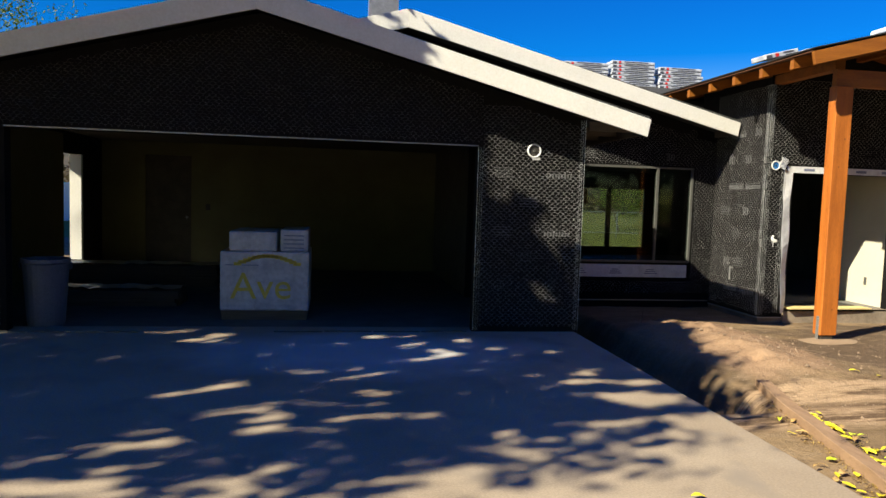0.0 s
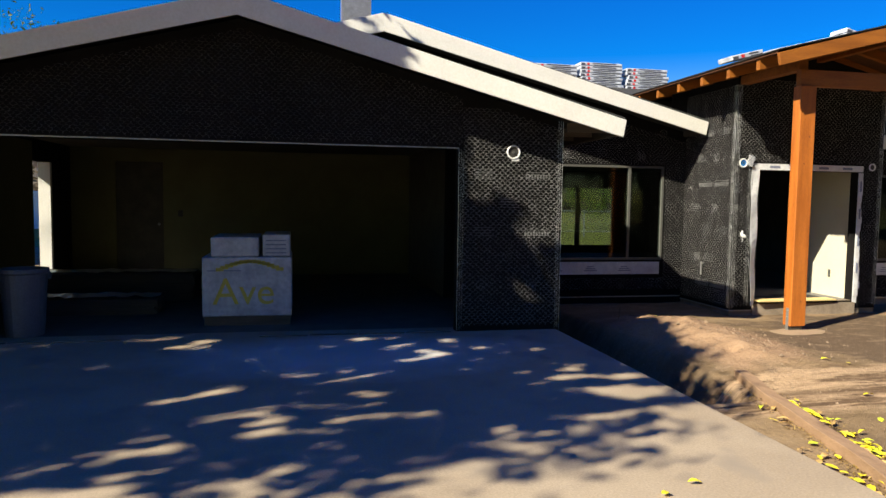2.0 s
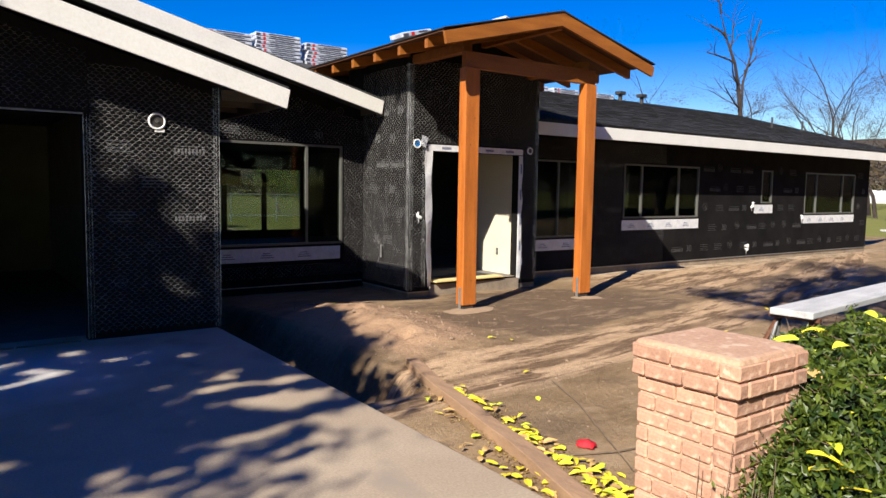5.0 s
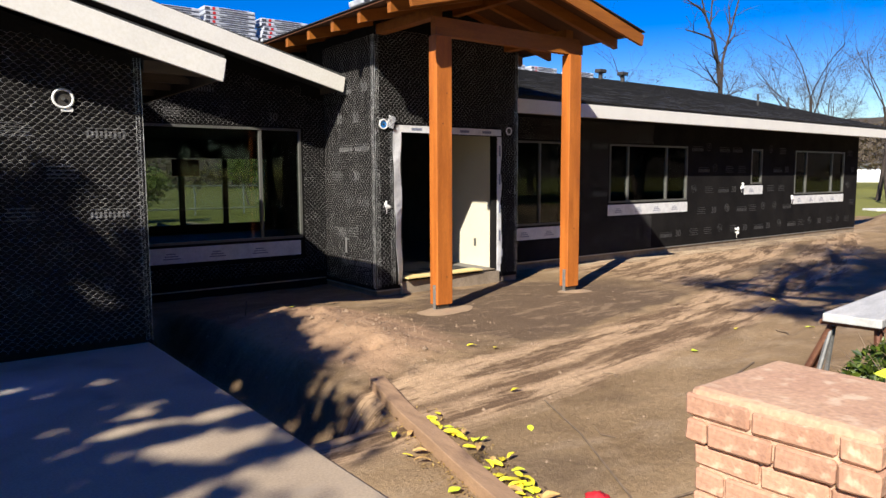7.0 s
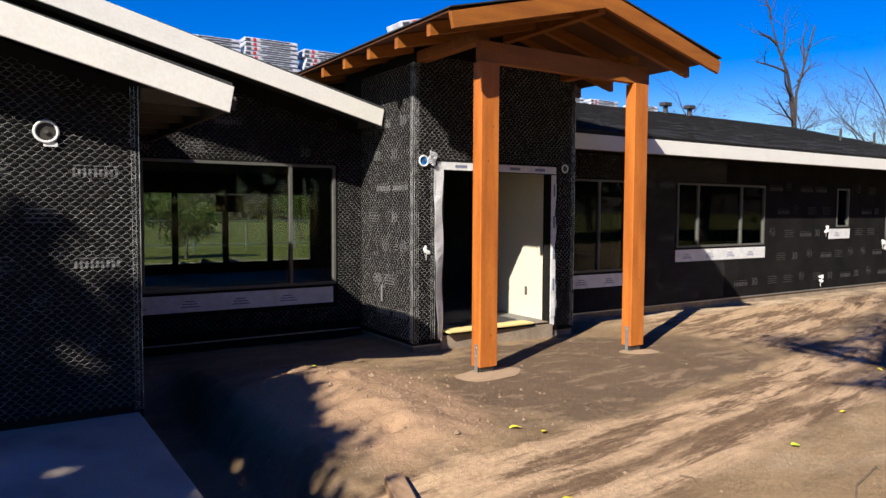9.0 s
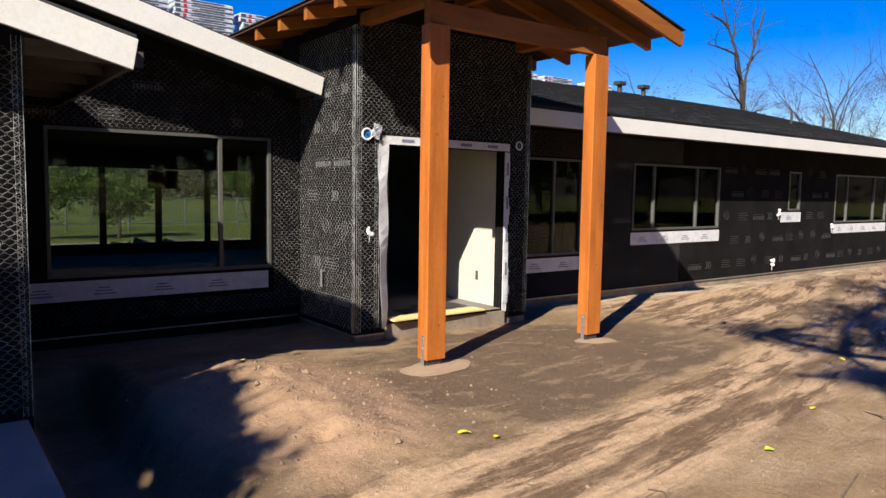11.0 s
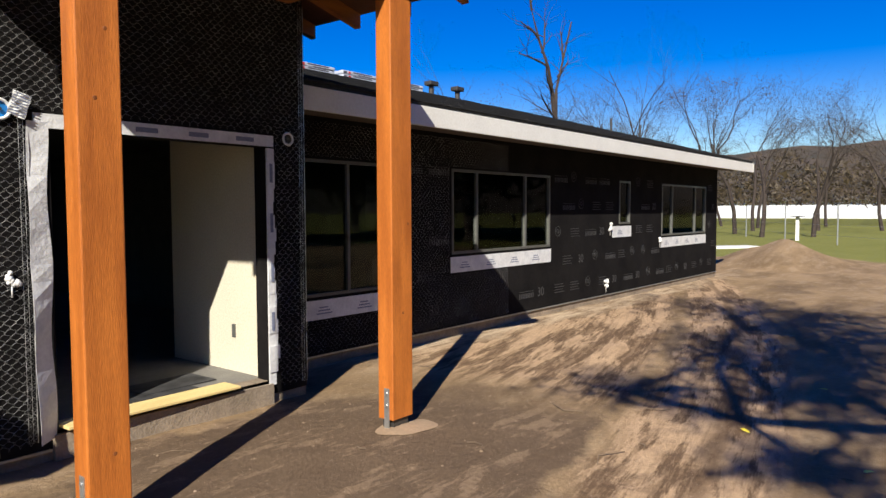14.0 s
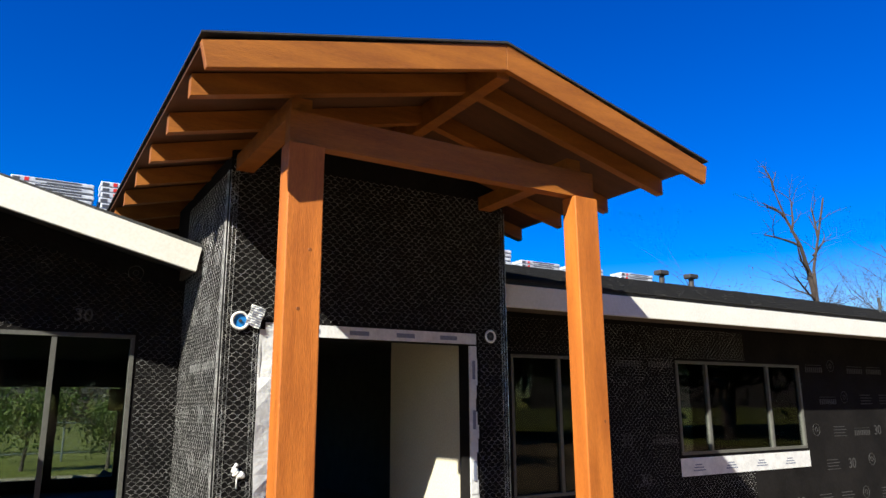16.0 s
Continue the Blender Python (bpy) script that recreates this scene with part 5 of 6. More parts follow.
rngl = random.Random(12)
for k in range(120):
    s = rngl.random() ** 0.6
    c = Vector((4.50, 5.6, 0)).lerp(Vector((3.72, 2.9, 0)), s)
    side = rngl.choice((-1, 1, 1))
    off = rngl.uniform(0.10, 0.16 + 0.22 * s) * side
    x, y = c.x + off, c.y + rngl.uniform(-0.1, 0.1)
    fallen_leaf(x, y, max(ground_z(x, y), -0.11) + 0.010, rngl.choice((0, 0, 0, 1, 2)), rngl, rngl.uniform(0.7, 1.25))
for k in range(45):
    x, y = 4.05 + rngl.gauss(0, 0.16), 3.05 + rngl.gauss(0, 0.2)
    fallen_leaf(x, y, ground_z(x, y) + 0.012, rngl.choice((0, 0, 2, 1)), rngl, rngl.uniform(0.8, 1.4))
for x, y in ((1.65, 2.9), (2.35, 3.3), (1.86, 2.65), (2.9, 2.5), (2.6, 3.4)):
    fallen_leaf(x, y, 0.008, 0, rngl, 0.9, "the concrete driveway")
for x, y in ((6.05, 6.2), (5.9, 6.3), (8.6, 5.3), (9.2, 4.9), (10.6, 6.0), (10.2, 5.1), (5.2, 9.0), (5.35, 8.95), (8.5, 4.4), (7.4, 5.0), (12.3, 5.8), (5.3, 5.2), (4.9, 4.6), (6.4, 3.9)):
    fallen_leaf(x, y, ground_z(x, y) + 0.012, rngl.choice((0, 0, 2)), rngl, 1.15)

rd = thing("red_rag", "small crumpled bright red rag on bare soil", "rag", at=(4.42, 3.63, -0.11))
bm = bmesh.new()
bmesh.ops.create_icosphere(bm, subdivisions=3, radius=0.06)
for v in bm.verts:
    k = noise.noise(v.co * 40)
    v.co *= 1 + 0.5 * k
    v.co.z = abs(v.co.z) * 0.6
part("cloth", bm, M_RED, rd, smooth=True)


def twig(pts, r, label="thin dry twig lying on bare soil"):
    t = thing("twig", label, "twig", "twigs on the soil")
    bm = bmesh.new()
    for p, q in zip(pts, pts[1:]):
        bm_tube(bm, (p[0], p[1], ground_z(*p) + r + 0.006), (q[0], q[1], ground_z(*q) + r + 0.006), r, r * 0.8, 5)
    part("stem", bm, M_TWIG, t)


twig([(5.35, 4.9), (5.05, 4.3), (4.7, 3.75), (4.35, 3.2)], 0.006, "long thin dark stick lying on bare soil")
twig([(4.1, 3.6), (4.5, 3.45), (4.9, 3.4), (5.2, 3.3)], 0.006)
twig([(6.6, 4.2), (7.0, 4.4), (7.45, 4.5)], 0.008)
twig([(5.0, 9.1), (5.5, 9.15), (5.9, 9.2)], 0.006)
for k in range(46):
    x, y = rngl.uniform(4.8, 15), rngl.uniform(3.6, 9.6)
    a = rngl.uniform(0, 6.28)
    l = rngl.uniform(0.04, 0.22)
    twig([(x, y), (x + l * math.cos(a), y + l * math.sin(a)), (x + 1.6 * l * math.cos(a + 0.4), y + 1.6 * l * math.sin(a + 0.4))], rngl.uniform(0.002, 0.005))
twig([(8.85, 4.9), (8.9, 4.95), (8.88, 5.05)], 0.01)
st = thing("rooted_stick", "thin dark stick standing on the heap edge", "stick", at=(4.75, 8.9, -0.05))
bm = bmesh.new()
bm_tube(bm, (0, 0, 0), (0.02, 0.01, 0.16), 0.007, 0.004, 5)
part("stem", bm, M_TWIG, st)

# crumbled leaf litter along the form board: too many to count
rngk = random.Random(77)
pts = []
for k in range(1500):
    c = Vector((4.50, 5.6, 0)).lerp(Vector((3.78, 2.8, 0)), rngk.random() ** 0.6)
    x = c.x + rngk.choice((-1, 1)) * abs(rngk.gauss(0.13, 0.06))
    if x > 3.54:
        pts.append((x, c.y, max(ground_z(x, c.y), -0.115) + 0.006))
LITTER = pts

# clods and stones in the soil: too many to count
V, F = [], []
rngc = random.Random(21)
for k in range(3400):
    if k < 1100:
        x, y = rngc.gauss(5.1, 0.75), rngc.gauss(7.4, 0.9)
    elif k < 1900:
        x, y = rngc.uniform(9.3, 23.5), 10.05 - abs(rngc.gauss(0, 0.35))
    else:
        x, y = rngc.uniform(4.1, 22), rngc.uniform(2.8, 10)
    if (x < 3.55 and y < 10) or y > 10.08 or (x < 9.3 and y > 9.33 and x > 6.7) or (x > 3.5 and x < 4.4 and y < 2.7):
        continue
    s = rngc.uniform(0.003, 0.011) * (1.9 if rngc.random() < 0.06 else 1) * (2.2 if k < 1100 and rngc.random() < 0.12 else 1)
    z = ground_z(x, y)
    b = len(V)
    for d in ((1, 0, 0), (-0.2, 0.9, 0), (-0.9, -0.4, 0), (0.1, -0.9, 0.1), (0, 0.1, 0.8)):
        V.append((x + d[0] * s * rngc.uniform(0.7, 1.3), y + d[1] * s * rngc.uniform(0.7, 1.3), z - s * 0.2 + d[2] * s + s * 0.25))
    F += [(b, b + 1, b + 4), (b + 1, b + 2, b + 4), (b + 2, b + 3, b + 4), (b + 3, b, b + 4)]
M_CLOD = mat("dry_clods_and_stones", (0.33, 0.23, 0.15), (0.20, 0.135, 0.085), 3, 0.95, bump=0.3)
tagged(raw("clods", V, F, M_CLOD), "small dry clods and pale stones strewn over soil", "", "", "stuff")

# ---- ground cover beside the pillar ----


def leaf_cloud(name, points, size, material, seed, kind_stuff=True, parent=None, up=0.5):
    """Many small folded leaves, one at each point."""
    rng = random.Random(seed)
    V, F = [], []
    for p in points:
        s = size * rng.uniform(0.6, 1.35)
        d = Vector((rng.gauss(0, 1), rng.gauss(0, 1), rng.gauss(up, 0.7))).normalized()
        a = d.orthogonal().normalized()
        a.rotate(Matrix.Rotation(rng.uniform(0, 6.28), 3, d))
        b = d.cross(a)
        k = len(V)
        p = Vector(p)
        for q in (p - a * s, p + b * s * 0.42 + d * s * 0.12, p + a * s, p - b * s * 0.42 + d * s * 0.12):
            V.append(tuple(q))
        F += [(k, k + 1, k + 2), (k, k + 2, k + 3)]
    ob = raw(name, V, F, material, parent)
    return ob


def hedge_top(x, y):
    """Height of the ground cover over the soil."""
    rise = min(1.0, max(0.0, (x - 3.24 - max(0, y - 2.1) * 1.5) / 0.75))
    fade = min(1.0, max(0.0, (2.92 - y) / 0.16))
    return -0.12 + 0.80 * (rise ** 0.7) * min(1, fade) * (1 + 0.16 * noise.noise(Vector((x * 1.6, y * 1.6, 5))) + 0.10 * noise.noise(Vector((x * 5, y * 5, 2))))


litter = leaf_cloud("leaf_litter", LITTER, 0.011, leaf_mat("crumbled_litter", (0.10, 0.055, 0.025), (0.50, 0.34, 0.10)), 78, up=2.0)
tagged(litter, "crumbled brown and yellow leaf litter on soil", "", "", "stuff")

hx = [3.3 + 0.14 * i for i in range(72)]
hy = [-2.4 + 0.14 * i for i in range(40)]
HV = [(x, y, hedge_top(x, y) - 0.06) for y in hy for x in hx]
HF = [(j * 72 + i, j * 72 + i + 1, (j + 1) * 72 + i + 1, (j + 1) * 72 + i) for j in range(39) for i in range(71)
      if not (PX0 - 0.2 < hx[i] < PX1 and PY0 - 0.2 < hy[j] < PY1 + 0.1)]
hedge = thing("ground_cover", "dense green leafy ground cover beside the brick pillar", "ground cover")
# Dark sheet below the leaf tops, standing for the shade among them.
core = raw("shade_core", HV, HF, M_IVYDEEP, hedge)
rngh = random.Random(8)
pts = []
while len(pts) < 64000:
    if len(pts) < 46000:
        x, y = 3.3 + rngh.random() ** 1.2 * 3.4, rngh.uniform(0.6, 2.98)
    else:
        x, y = rngh.uniform(3.3, 13), rngh.uniform(-2.4, 3.0)
    if PX0 - 0.03 < x < PX1 + 0.03 and PY0 - 0.03 < y < PY1 + 0.03:
        continue
    if x < PX1 + 0.2 and y > 2.15:
        continue
    z = hedge_top(x, y)
    if z < -0.09:
        continue
    tuft = 0.26 * max(0.0, noise.noise(Vector((x * 3.3, y * 3.3, 9))))
    pts.append((x, y, z + tuft + rngh.uniform(-0.08, 0.03)))
lv = leaf_cloud("foliage", pts, 0.023, M_IVY, 3, parent=hedge)
lv["kind"] = "stuff"
V, F = [], []
for k in range(1300):
    p = pts[rngh.randrange(44000)]
    a = rngh.uniform(0, 6.28)
    l = rngh.uniform(0.05, 0.14)
    q = (p[0] + l * math.cos(a), p[1] + l * math.sin(a), p[2] + rngh.uniform(0.0, 0.09))
    b = len(V)
    V += [p, (p[0] + 0.004, p[1], p[2] + 0.003), (p[0], p[1] + 0.004, p[2]), q]
    F += [(b, b + 1, b + 3), (b + 1, b + 2, b + 3), (b + 2, b, b + 3)]
sp = raw("stalk", V, F, M_TWIG, hedge)
sp["kind"] = "stuff"
for k in range(150):
    x, y = 3.6 + rngh.random() ** 1.2 * 2.6, rngh.uniform(0.9, 2.5)
    if PX0 - 0.05 < x < PX1 + 0.05 and y > 2.0:
        continue
    fallen_leaf(x, y, hedge_top(x, y) + 0.05, rngh.choice((0, 0, 1, 2, 2)), rngh, rngh.uniform(0.9, 1.8), "the green ground cover")
# sprigs in front of the pillar
pts2 = []
for k in range(5200):
    t = rngh.random() ** 1.3
    x = 3.50 + rngh.gauss(0, 0.10) + 0.34 * t
    y = 2.02 + rngh.gauss(0, 0.08) - 0.02 * t
    pts2.append((x, y, -0.1 + 0.62 * t + rngh.gauss(0, 0.05)))
sg = thing("climbing_sprigs", "thin leafy sprigs growing up the corner of the brick pillar", "plant")
ob = leaf_cloud("foliage", pts2, 0.014, M_IVY, 6, parent=sg)
ob["kind"] = "stuff"
bm = bmesh.new()
for k in range(14):
    x, y = 3.40 + rngh.gauss(0, 0.06), 2.0 + rngh.gauss(0, 0.06)
    bm_tube(bm, (x, y, -0.12), (x + rngh.uniform(0, 0.14), y + rngh.uniform(-0.05, 0.05), rngh.uniform(0.3, 0.6)), 0.003, 0.0015, 4)
part("stalk", bm, M_TWIG, sg)["kind"] = "stuff"

# ---- trees ----


def branch_mesh(base, way, length, radius, levels, seed, fork=3, spread=0.55, droop=0.0, sides=6, first=1):
    """Trunk and limbs as tapered tubes. Returns two sets of verts and faces and the twig ends."""
    rng = random.Random(seed)
    trunk, limbs, ends = ([], []), ([], []), []

    def tube(store, p, q, r0, r1, n):
        V, F = store
        w = (q - p).normalized()
        a = w.orthogonal().normalized()
        b = w.cross(a)
        k = len(V)
        for c, r in ((p, r0), (q, r1)):
            for i in range(n):
                t = 2 * math.pi * i / n
                V.append(tuple(c + (a * math.cos(t) + b * math.sin(t)) * r))
        for i in range(n):
            j = (i + 1) % n
            F.append((k + i, k + j, k + n + j, k + n + i))

    def grow(p, d, l, r, lev):
        n = 4 if lev > 0 else 3
        store = trunk if lev == levels else limbs
        sd = max(3, sides - (levels - lev))
        for i in range(n):
            d = (d + Vector((rng.gauss(0, 0.13), rng.gauss(0, 0.13), rng.gauss(0.02 - droop, 0.10)))).normalized()
            q = p + d * (l / n)
            r1 = r * 0.84
            tube(store, p, q, r, r1, sd)
            p, r = q, r1
            if lev > 0 and (i >= first or lev < levels):
                for _ in range(1 if i < n - 1 else fork - 1):
                    if rng.random() < 0.85:
                        side = Vector((rng.gauss(0, 1), rng.gauss(0, 1), rng.gauss(0.25, 0.5))).normalized()
                        grow(p, (d * (1 - spread) + side * spread).normalized(), l * rng.uniform(0.5, 0.75), r * rng.uniform(0.45, 0.65), lev - 1)
        ends.append(p)
    grow(Vector(base), Vector(way).normalized(), length, radius, levels)
    return trunk, limbs, ends


def bare_tree(base, height, radius, seed, levels=4, way=(0, 0, 1), label="leafless grey-barked tree standing on the lawn", spread=0.5):
    t = thing("tree", label, "tree")
    tr, lb, ends = branch_mesh(base, way, height, radius, levels, seed, spread=spread)
    raw("trunk", *tr, M_FARBARK, t)
    raw("branchwork", *lb, M_FARBARK, t)["kind"] = "stuff"
    return t, ends


def leafy_crown(t, ends, n, spread, size, material, seed):
    rng = random.Random(seed)
    pts = []
    while len(pts) < n:
        e = ends[rng.randrange(len(ends))]
        pts.append((e.x + rng.gauss(0, spread), e.y + rng.gauss(0, spread), e.z + rng.gauss(0, spread * 0.7)))
    ob = leaf_cloud("crown", pts, size, material, seed, parent=t, up=0.2)
    return ob


# the shade tree behind the camera that dapples the driveway
shade = thing("tree", "broad leafy shade tree by the driveway", "tree")
tr, lb, ends = branch_mesh((-10.2, -0.2, -0.15), (0.05, 0.1, 1), 4.6, 0.30, 3, 5, spread=0.6)
raw("trunk", *tr, M_BARK, shade)
rngt = random.Random(31)
clumps = []


def cast_from(x, y, z):
    """A place in the crown whose shade falls on the given point."""
    h = rngt.uniform(5.2, 8.6)
    s = (h - z) / -SUN_WAY.z
    return Vector((x, y, z)) - SUN_WAY * s


for k in range(350):
    x = rngt.uniform(-9, 3.1)
    lo = 3.55 + 0.60 * max(0, x - 0.75) - 0.9 * min(1, max(0, -0.3 - x))
    y = rngt.uniform(lo + 0.30, 8.3)
    if ((x - 0.5) / 0.5) ** 2 + ((y - 4.45) / 0.25) ** 2 < 1:
        continue
    if x > 1.2 and y > 7.8:
        continue
    clumps.append((cast_from(x, y, 0), 0.40))
for k in range(14):
    clumps.append((cast_from(rngt.uniform(3.0, 3.6), rngt.uniform(5.5, 7.9), 0), 0.24))
# Extra clumps, placed only so that their shade covers the heap's flank.
for k in range(12):
    y = rngt.uniform(6.6, 8.6)
    clumps.append((cast_from(rngt.uniform(3.95, 4.15 + 0.25 * (y - 6.3)), y, 0.05), 0.12))
for k in range(46):
    y = rngt.uniform(6.4, 9.0)
    clumps.append((cast_from(rngt.uniform(3.55, 3.85 + 0.38 * (y - 6.1)), y, 0.1), 0.13))
for k in range(190):
    clumps.append((cast_from(rngt.uniform(-4.6, 1.5), 8.0, rngt.uniform(0, 3.6)), 0.36))
for k in range(70):
    x = rngt.uniform(-4.8, 1.25)
    clumps.append((cast_from(x, 7.6, 3.5 - abs(x + 0.19) * 0.258 + rngt.uniform(-0.2, 0.25)), 0.3))
for k in range(14):
    z = rngt.uniform(0.0, 0.9)
    clumps.append((cast_from(rngt.uniform(2.2, 2.4 + (0.9 - z) * 0.6), 8.0, z), 0.2))
for k in range(4):
    clumps.append((cast_from(rngt.uniform(2.4, 3.0), 8.0, rngt.uniform(0.5, 1.3)), 0.10))
for k in range(5):
    clumps.append((cast_from(rngt.uniform(-0.5, 1.3), 10.1, rngt.uniform(3.9, 4.2)), 0.26))
pts = []



def sun_gap(p):
    """Whether a leaf's shadow would land on a spot meant to stay sunlit."""
    k = p.z / -SUN_WAY.z
    u, w = p.x + SUN_WAY.x * k, p.y + SUN_WAY.y * k
    n = 0.55 * noise.noise(Vector((u * 0.8, w * 1.2, 2.3))) + 0.75 * noise.noise(Vector((u * 2.6, w * 4.6, 8.1)))
    if w < 8.2:
        return u < 3.7 and n > 0.24
    d = (8.0 - p.y) / SUN_WAY.y
    x2, z2 = p.x + SUN_WAY.x * d, p.z + SUN_WAY.z * d
    return 2.28 < x2 < 3.7 and z2 > 1.62 - 0.65 * (x2 - 2.3) + 0.5 * noise.noise(Vector((x2 * 3, z2 * 3, 4))) or (2.6 < x2 < 3.6 and noise.noise(Vector((x2 * 4 + z2 * 3, z2 * 1.5, 6))) > 0.22)


for c, s in clumps:
    for k in range(125):
        p = Vector((c.x + rngt.gauss(0, s), c.y + rngt.gauss(0, s), c.z + rngt.gauss(0, s * 0.8)))
        if not sun_gap(p):
            pts.append(tuple(p))
leaf_cloud("crown", pts, 0.105, M_LEAF, 77, parent=shade, up=0.2)
bm = bmesh.new()
hub = Vector((-10.0, 0.3, 4.2))
for c, s in clumps[::6]:
    m = hub.lerp(c, 0.5) + Vector((0, 0, 0.5))
    bm_tube(bm, hub, m, 0.09, 0.045, 6, False)
    bm_tube(bm, m, c, 0.045, 0.012, 5, False)
part("branchwork", bm, M_BARK, shade)["kind"] = "stuff"

# tall bare tree south of the path; its branch shadows lie across the soil


def above(x, y, h):
    """The point at height h whose shadow falls on the given spot of soil."""
    return Vector((x, y, -0.1)) - SUN_WAY * ((h + 0.1) / -SUN_WAY.z)


bt = thing("tree", "tall nearly bare tree with spreading branches rising from the ground cover", "tree")
LV, LF, tips = [], [], []
bm = bmesh.new()
fork_low, fork_high = above(11.35, 4.9, 5.5), above(10.85, 6.05, 6.3)
for run, r in (((Vector((5.6, -1.2, -0.2)), Vector((5.5, -0.8, 2.4)), above(11.2, 4.0, 4.9), fork_low, fork_high, above(11.2, 7.3, 7.0)), 0.16),
               ((fork_high, above(10.3, 5.6, 6.5), above(9.65, 5.2, 6.8)), 0.05), ((above(10.3, 5.6, 6.5), above(9.6, 5.85, 6.9)), 0.035),
               ((fork_low, above(12.6, 5.7, 6.5), above(14.6, 6.4, 7.2)), 0.08), ((fork_high, above(12.6, 6.8, 6.9), above(15.2, 7.4, 7.6)), 0.07)):
    for i, (p, q) in enumerate(zip(run, run[1:])):
        bm_tube(bm, p, q, r * 0.84 ** i, r * 0.84 ** (i + 1), 9, False)
part("trunk", bm, M_BARK, bt)
for c, n, l in ((above(11.7, 6.0, 6.4), 8, 1.2), (above(13.0, 6.1, 6.8), 7, 1.3), (above(14.4, 6.3, 7.1), 6, 1.3), (above(15.3, 7.3, 7.6), 6, 1.4), (above(11.1, 7.1, 6.9), 3, 0.8), (above(9.9, 5.4, 6.7), 3, 0.5)):
    for k in range(n):
        a = radians(-150 + 215 * k / n)
        way = Vector((math.cos(a), math.sin(a), 0.32 + 0.2 * (k % 3)))
        tr, lb, ends = branch_mesh(c, way, l + 0.25 * (k % 3), 0.062, 3, 30 + k + n * 7, spread=0.58, first=0, fork=3)
        tips += ends
        for V2, F2 in (tr, lb):
            n0 = len(LV)
            LV += V2
            LF += [tuple(i + n0 for i in f) for f in F2]
raw("branchwork", LV, LF, M_BARK, bt)["kind"] = "stuff"
rngq = random.Random(19)
leaf_cloud("crown", [e + Vector((rngq.gauss(0, 0.10), rngq.gauss(0, 0.10), rngq.gauss(0, 0.10))) for e in tips for _ in range(7)], 0.048, M_OLIVE, 20, parent=bt)

M_BRUSH = leaf_mat("brown_twig_haze", (0.05, 0.036, 0.026), (0.13, 0.095, 0.05))
rngf = random.Random(40)
# the tall thin tree behind the wing roof: two stems and crooked side limbs
tall = thing("tree", "thin leafless grey-barked tree rising behind the wing roof", "tree")
bm = bmesh.new()
STEMS = (((30.35, 18.8, -0.15), (30.30, 18.8, 4.8), (29.98, 18.8, 6.2), (29.50, 18.7, 7.1), (28.95, 18.8, 8.1), (28.60, 18.9, 9.1)),
         ((30.30, 18.8, 4.8), (30.50, 18.9, 6.4), (30.85, 18.8, 7.6), (31.35, 18.7, 9.2)))
for st, r in zip(STEMS, (0.125, 0.065)):
    for i, (p, q) in enumerate(zip(st, st[1:])):
        bm_tube(bm, p, q, r * (1 - 0.17 * i), r * (0.83 - 0.17 * i), 7, False)
part("trunk", bm, M_FARBARK, tall)
LV, LF = [], []
for k, (p, way, l) in enumerate((((29.50, 18.7, 7.1), (-1, 0.1, 0.35), 1.5), ((29.98, 18.8, 6.2), (-1, -0.2, 0.25), 1.6), ((30.25, 18.8, 5.2), (-1, 0.1, 0.15), 1.9), ((30.2, 18.8, 5.6), (0.8, 0.3, 0.5), 1.2),
                                 ((30.6, 18.9, 6.9), (0.7, 0, 0.8), 1.1), ((28.95, 18.8, 8.1), (-0.8, 0.1, 0.6), 1.1), ((29.2, 18.8, 7.6), (0.4, 0, 1), 1.2), ((30.85, 18.8, 7.6), (-0.3, 0, 1), 1.2), ((30.3, 18.8, 4.6), (1, 0, 0.35), 1.6), ((28.6, 18.9, 9.1), (-0.2, 0, 1), 0.9))):
    for V2, F2 in branch_mesh(p, way, l, 0.05, 2, 700 + k, spread=0.5, first=0)[:2]:
        n0 = len(LV)
        LV += V2
        LF += [tuple(i + n0 for i in f) for f in F2]
raw("branchwork", LV, LF, M_FARBARK, tall)["kind"] = "stuff"
for k, (x, y, h) in enumerate(((44, 17.0, 4.4), (47, 22.5, 5.5), (52, 13.6, 4.4), (55, 19.0, 5.6), (60, 26, 6.0), (46, 28, 5.0), (66, 16, 5.0), (58, 10, 4.6), (40, 31, 5.0), (72, 22, 5.5), (50, 16, 4.6), (54, 23, 5.2), (63, 20, 5.4), (68, 12, 4.8), (58, 30, 5.8), (80, 18, 6), (78, 27, 6), (49, 19.5, 5))):
    t, ends = bare_tree((x, y, -0.15), h * 1.15, 0.15, 60 + k, 4, spread=0.44, label="slim leafless brown tree with twiggy crown on the lawn")
    leafy_crown(t, [e for e in ends if 1.6 < e.z < 8.5], 3200, 0.25, 0.034, M_BRUSH, 160 + k)
t, ends = bare_tree((-13.5, 33, -0.15), 7.6, 0.22, 91, 3, label="tree with sparse leaves far beyond the garage")
leafy_crown(t, ends, 2600, 0.5, 0.10, M_LEAF, 92)

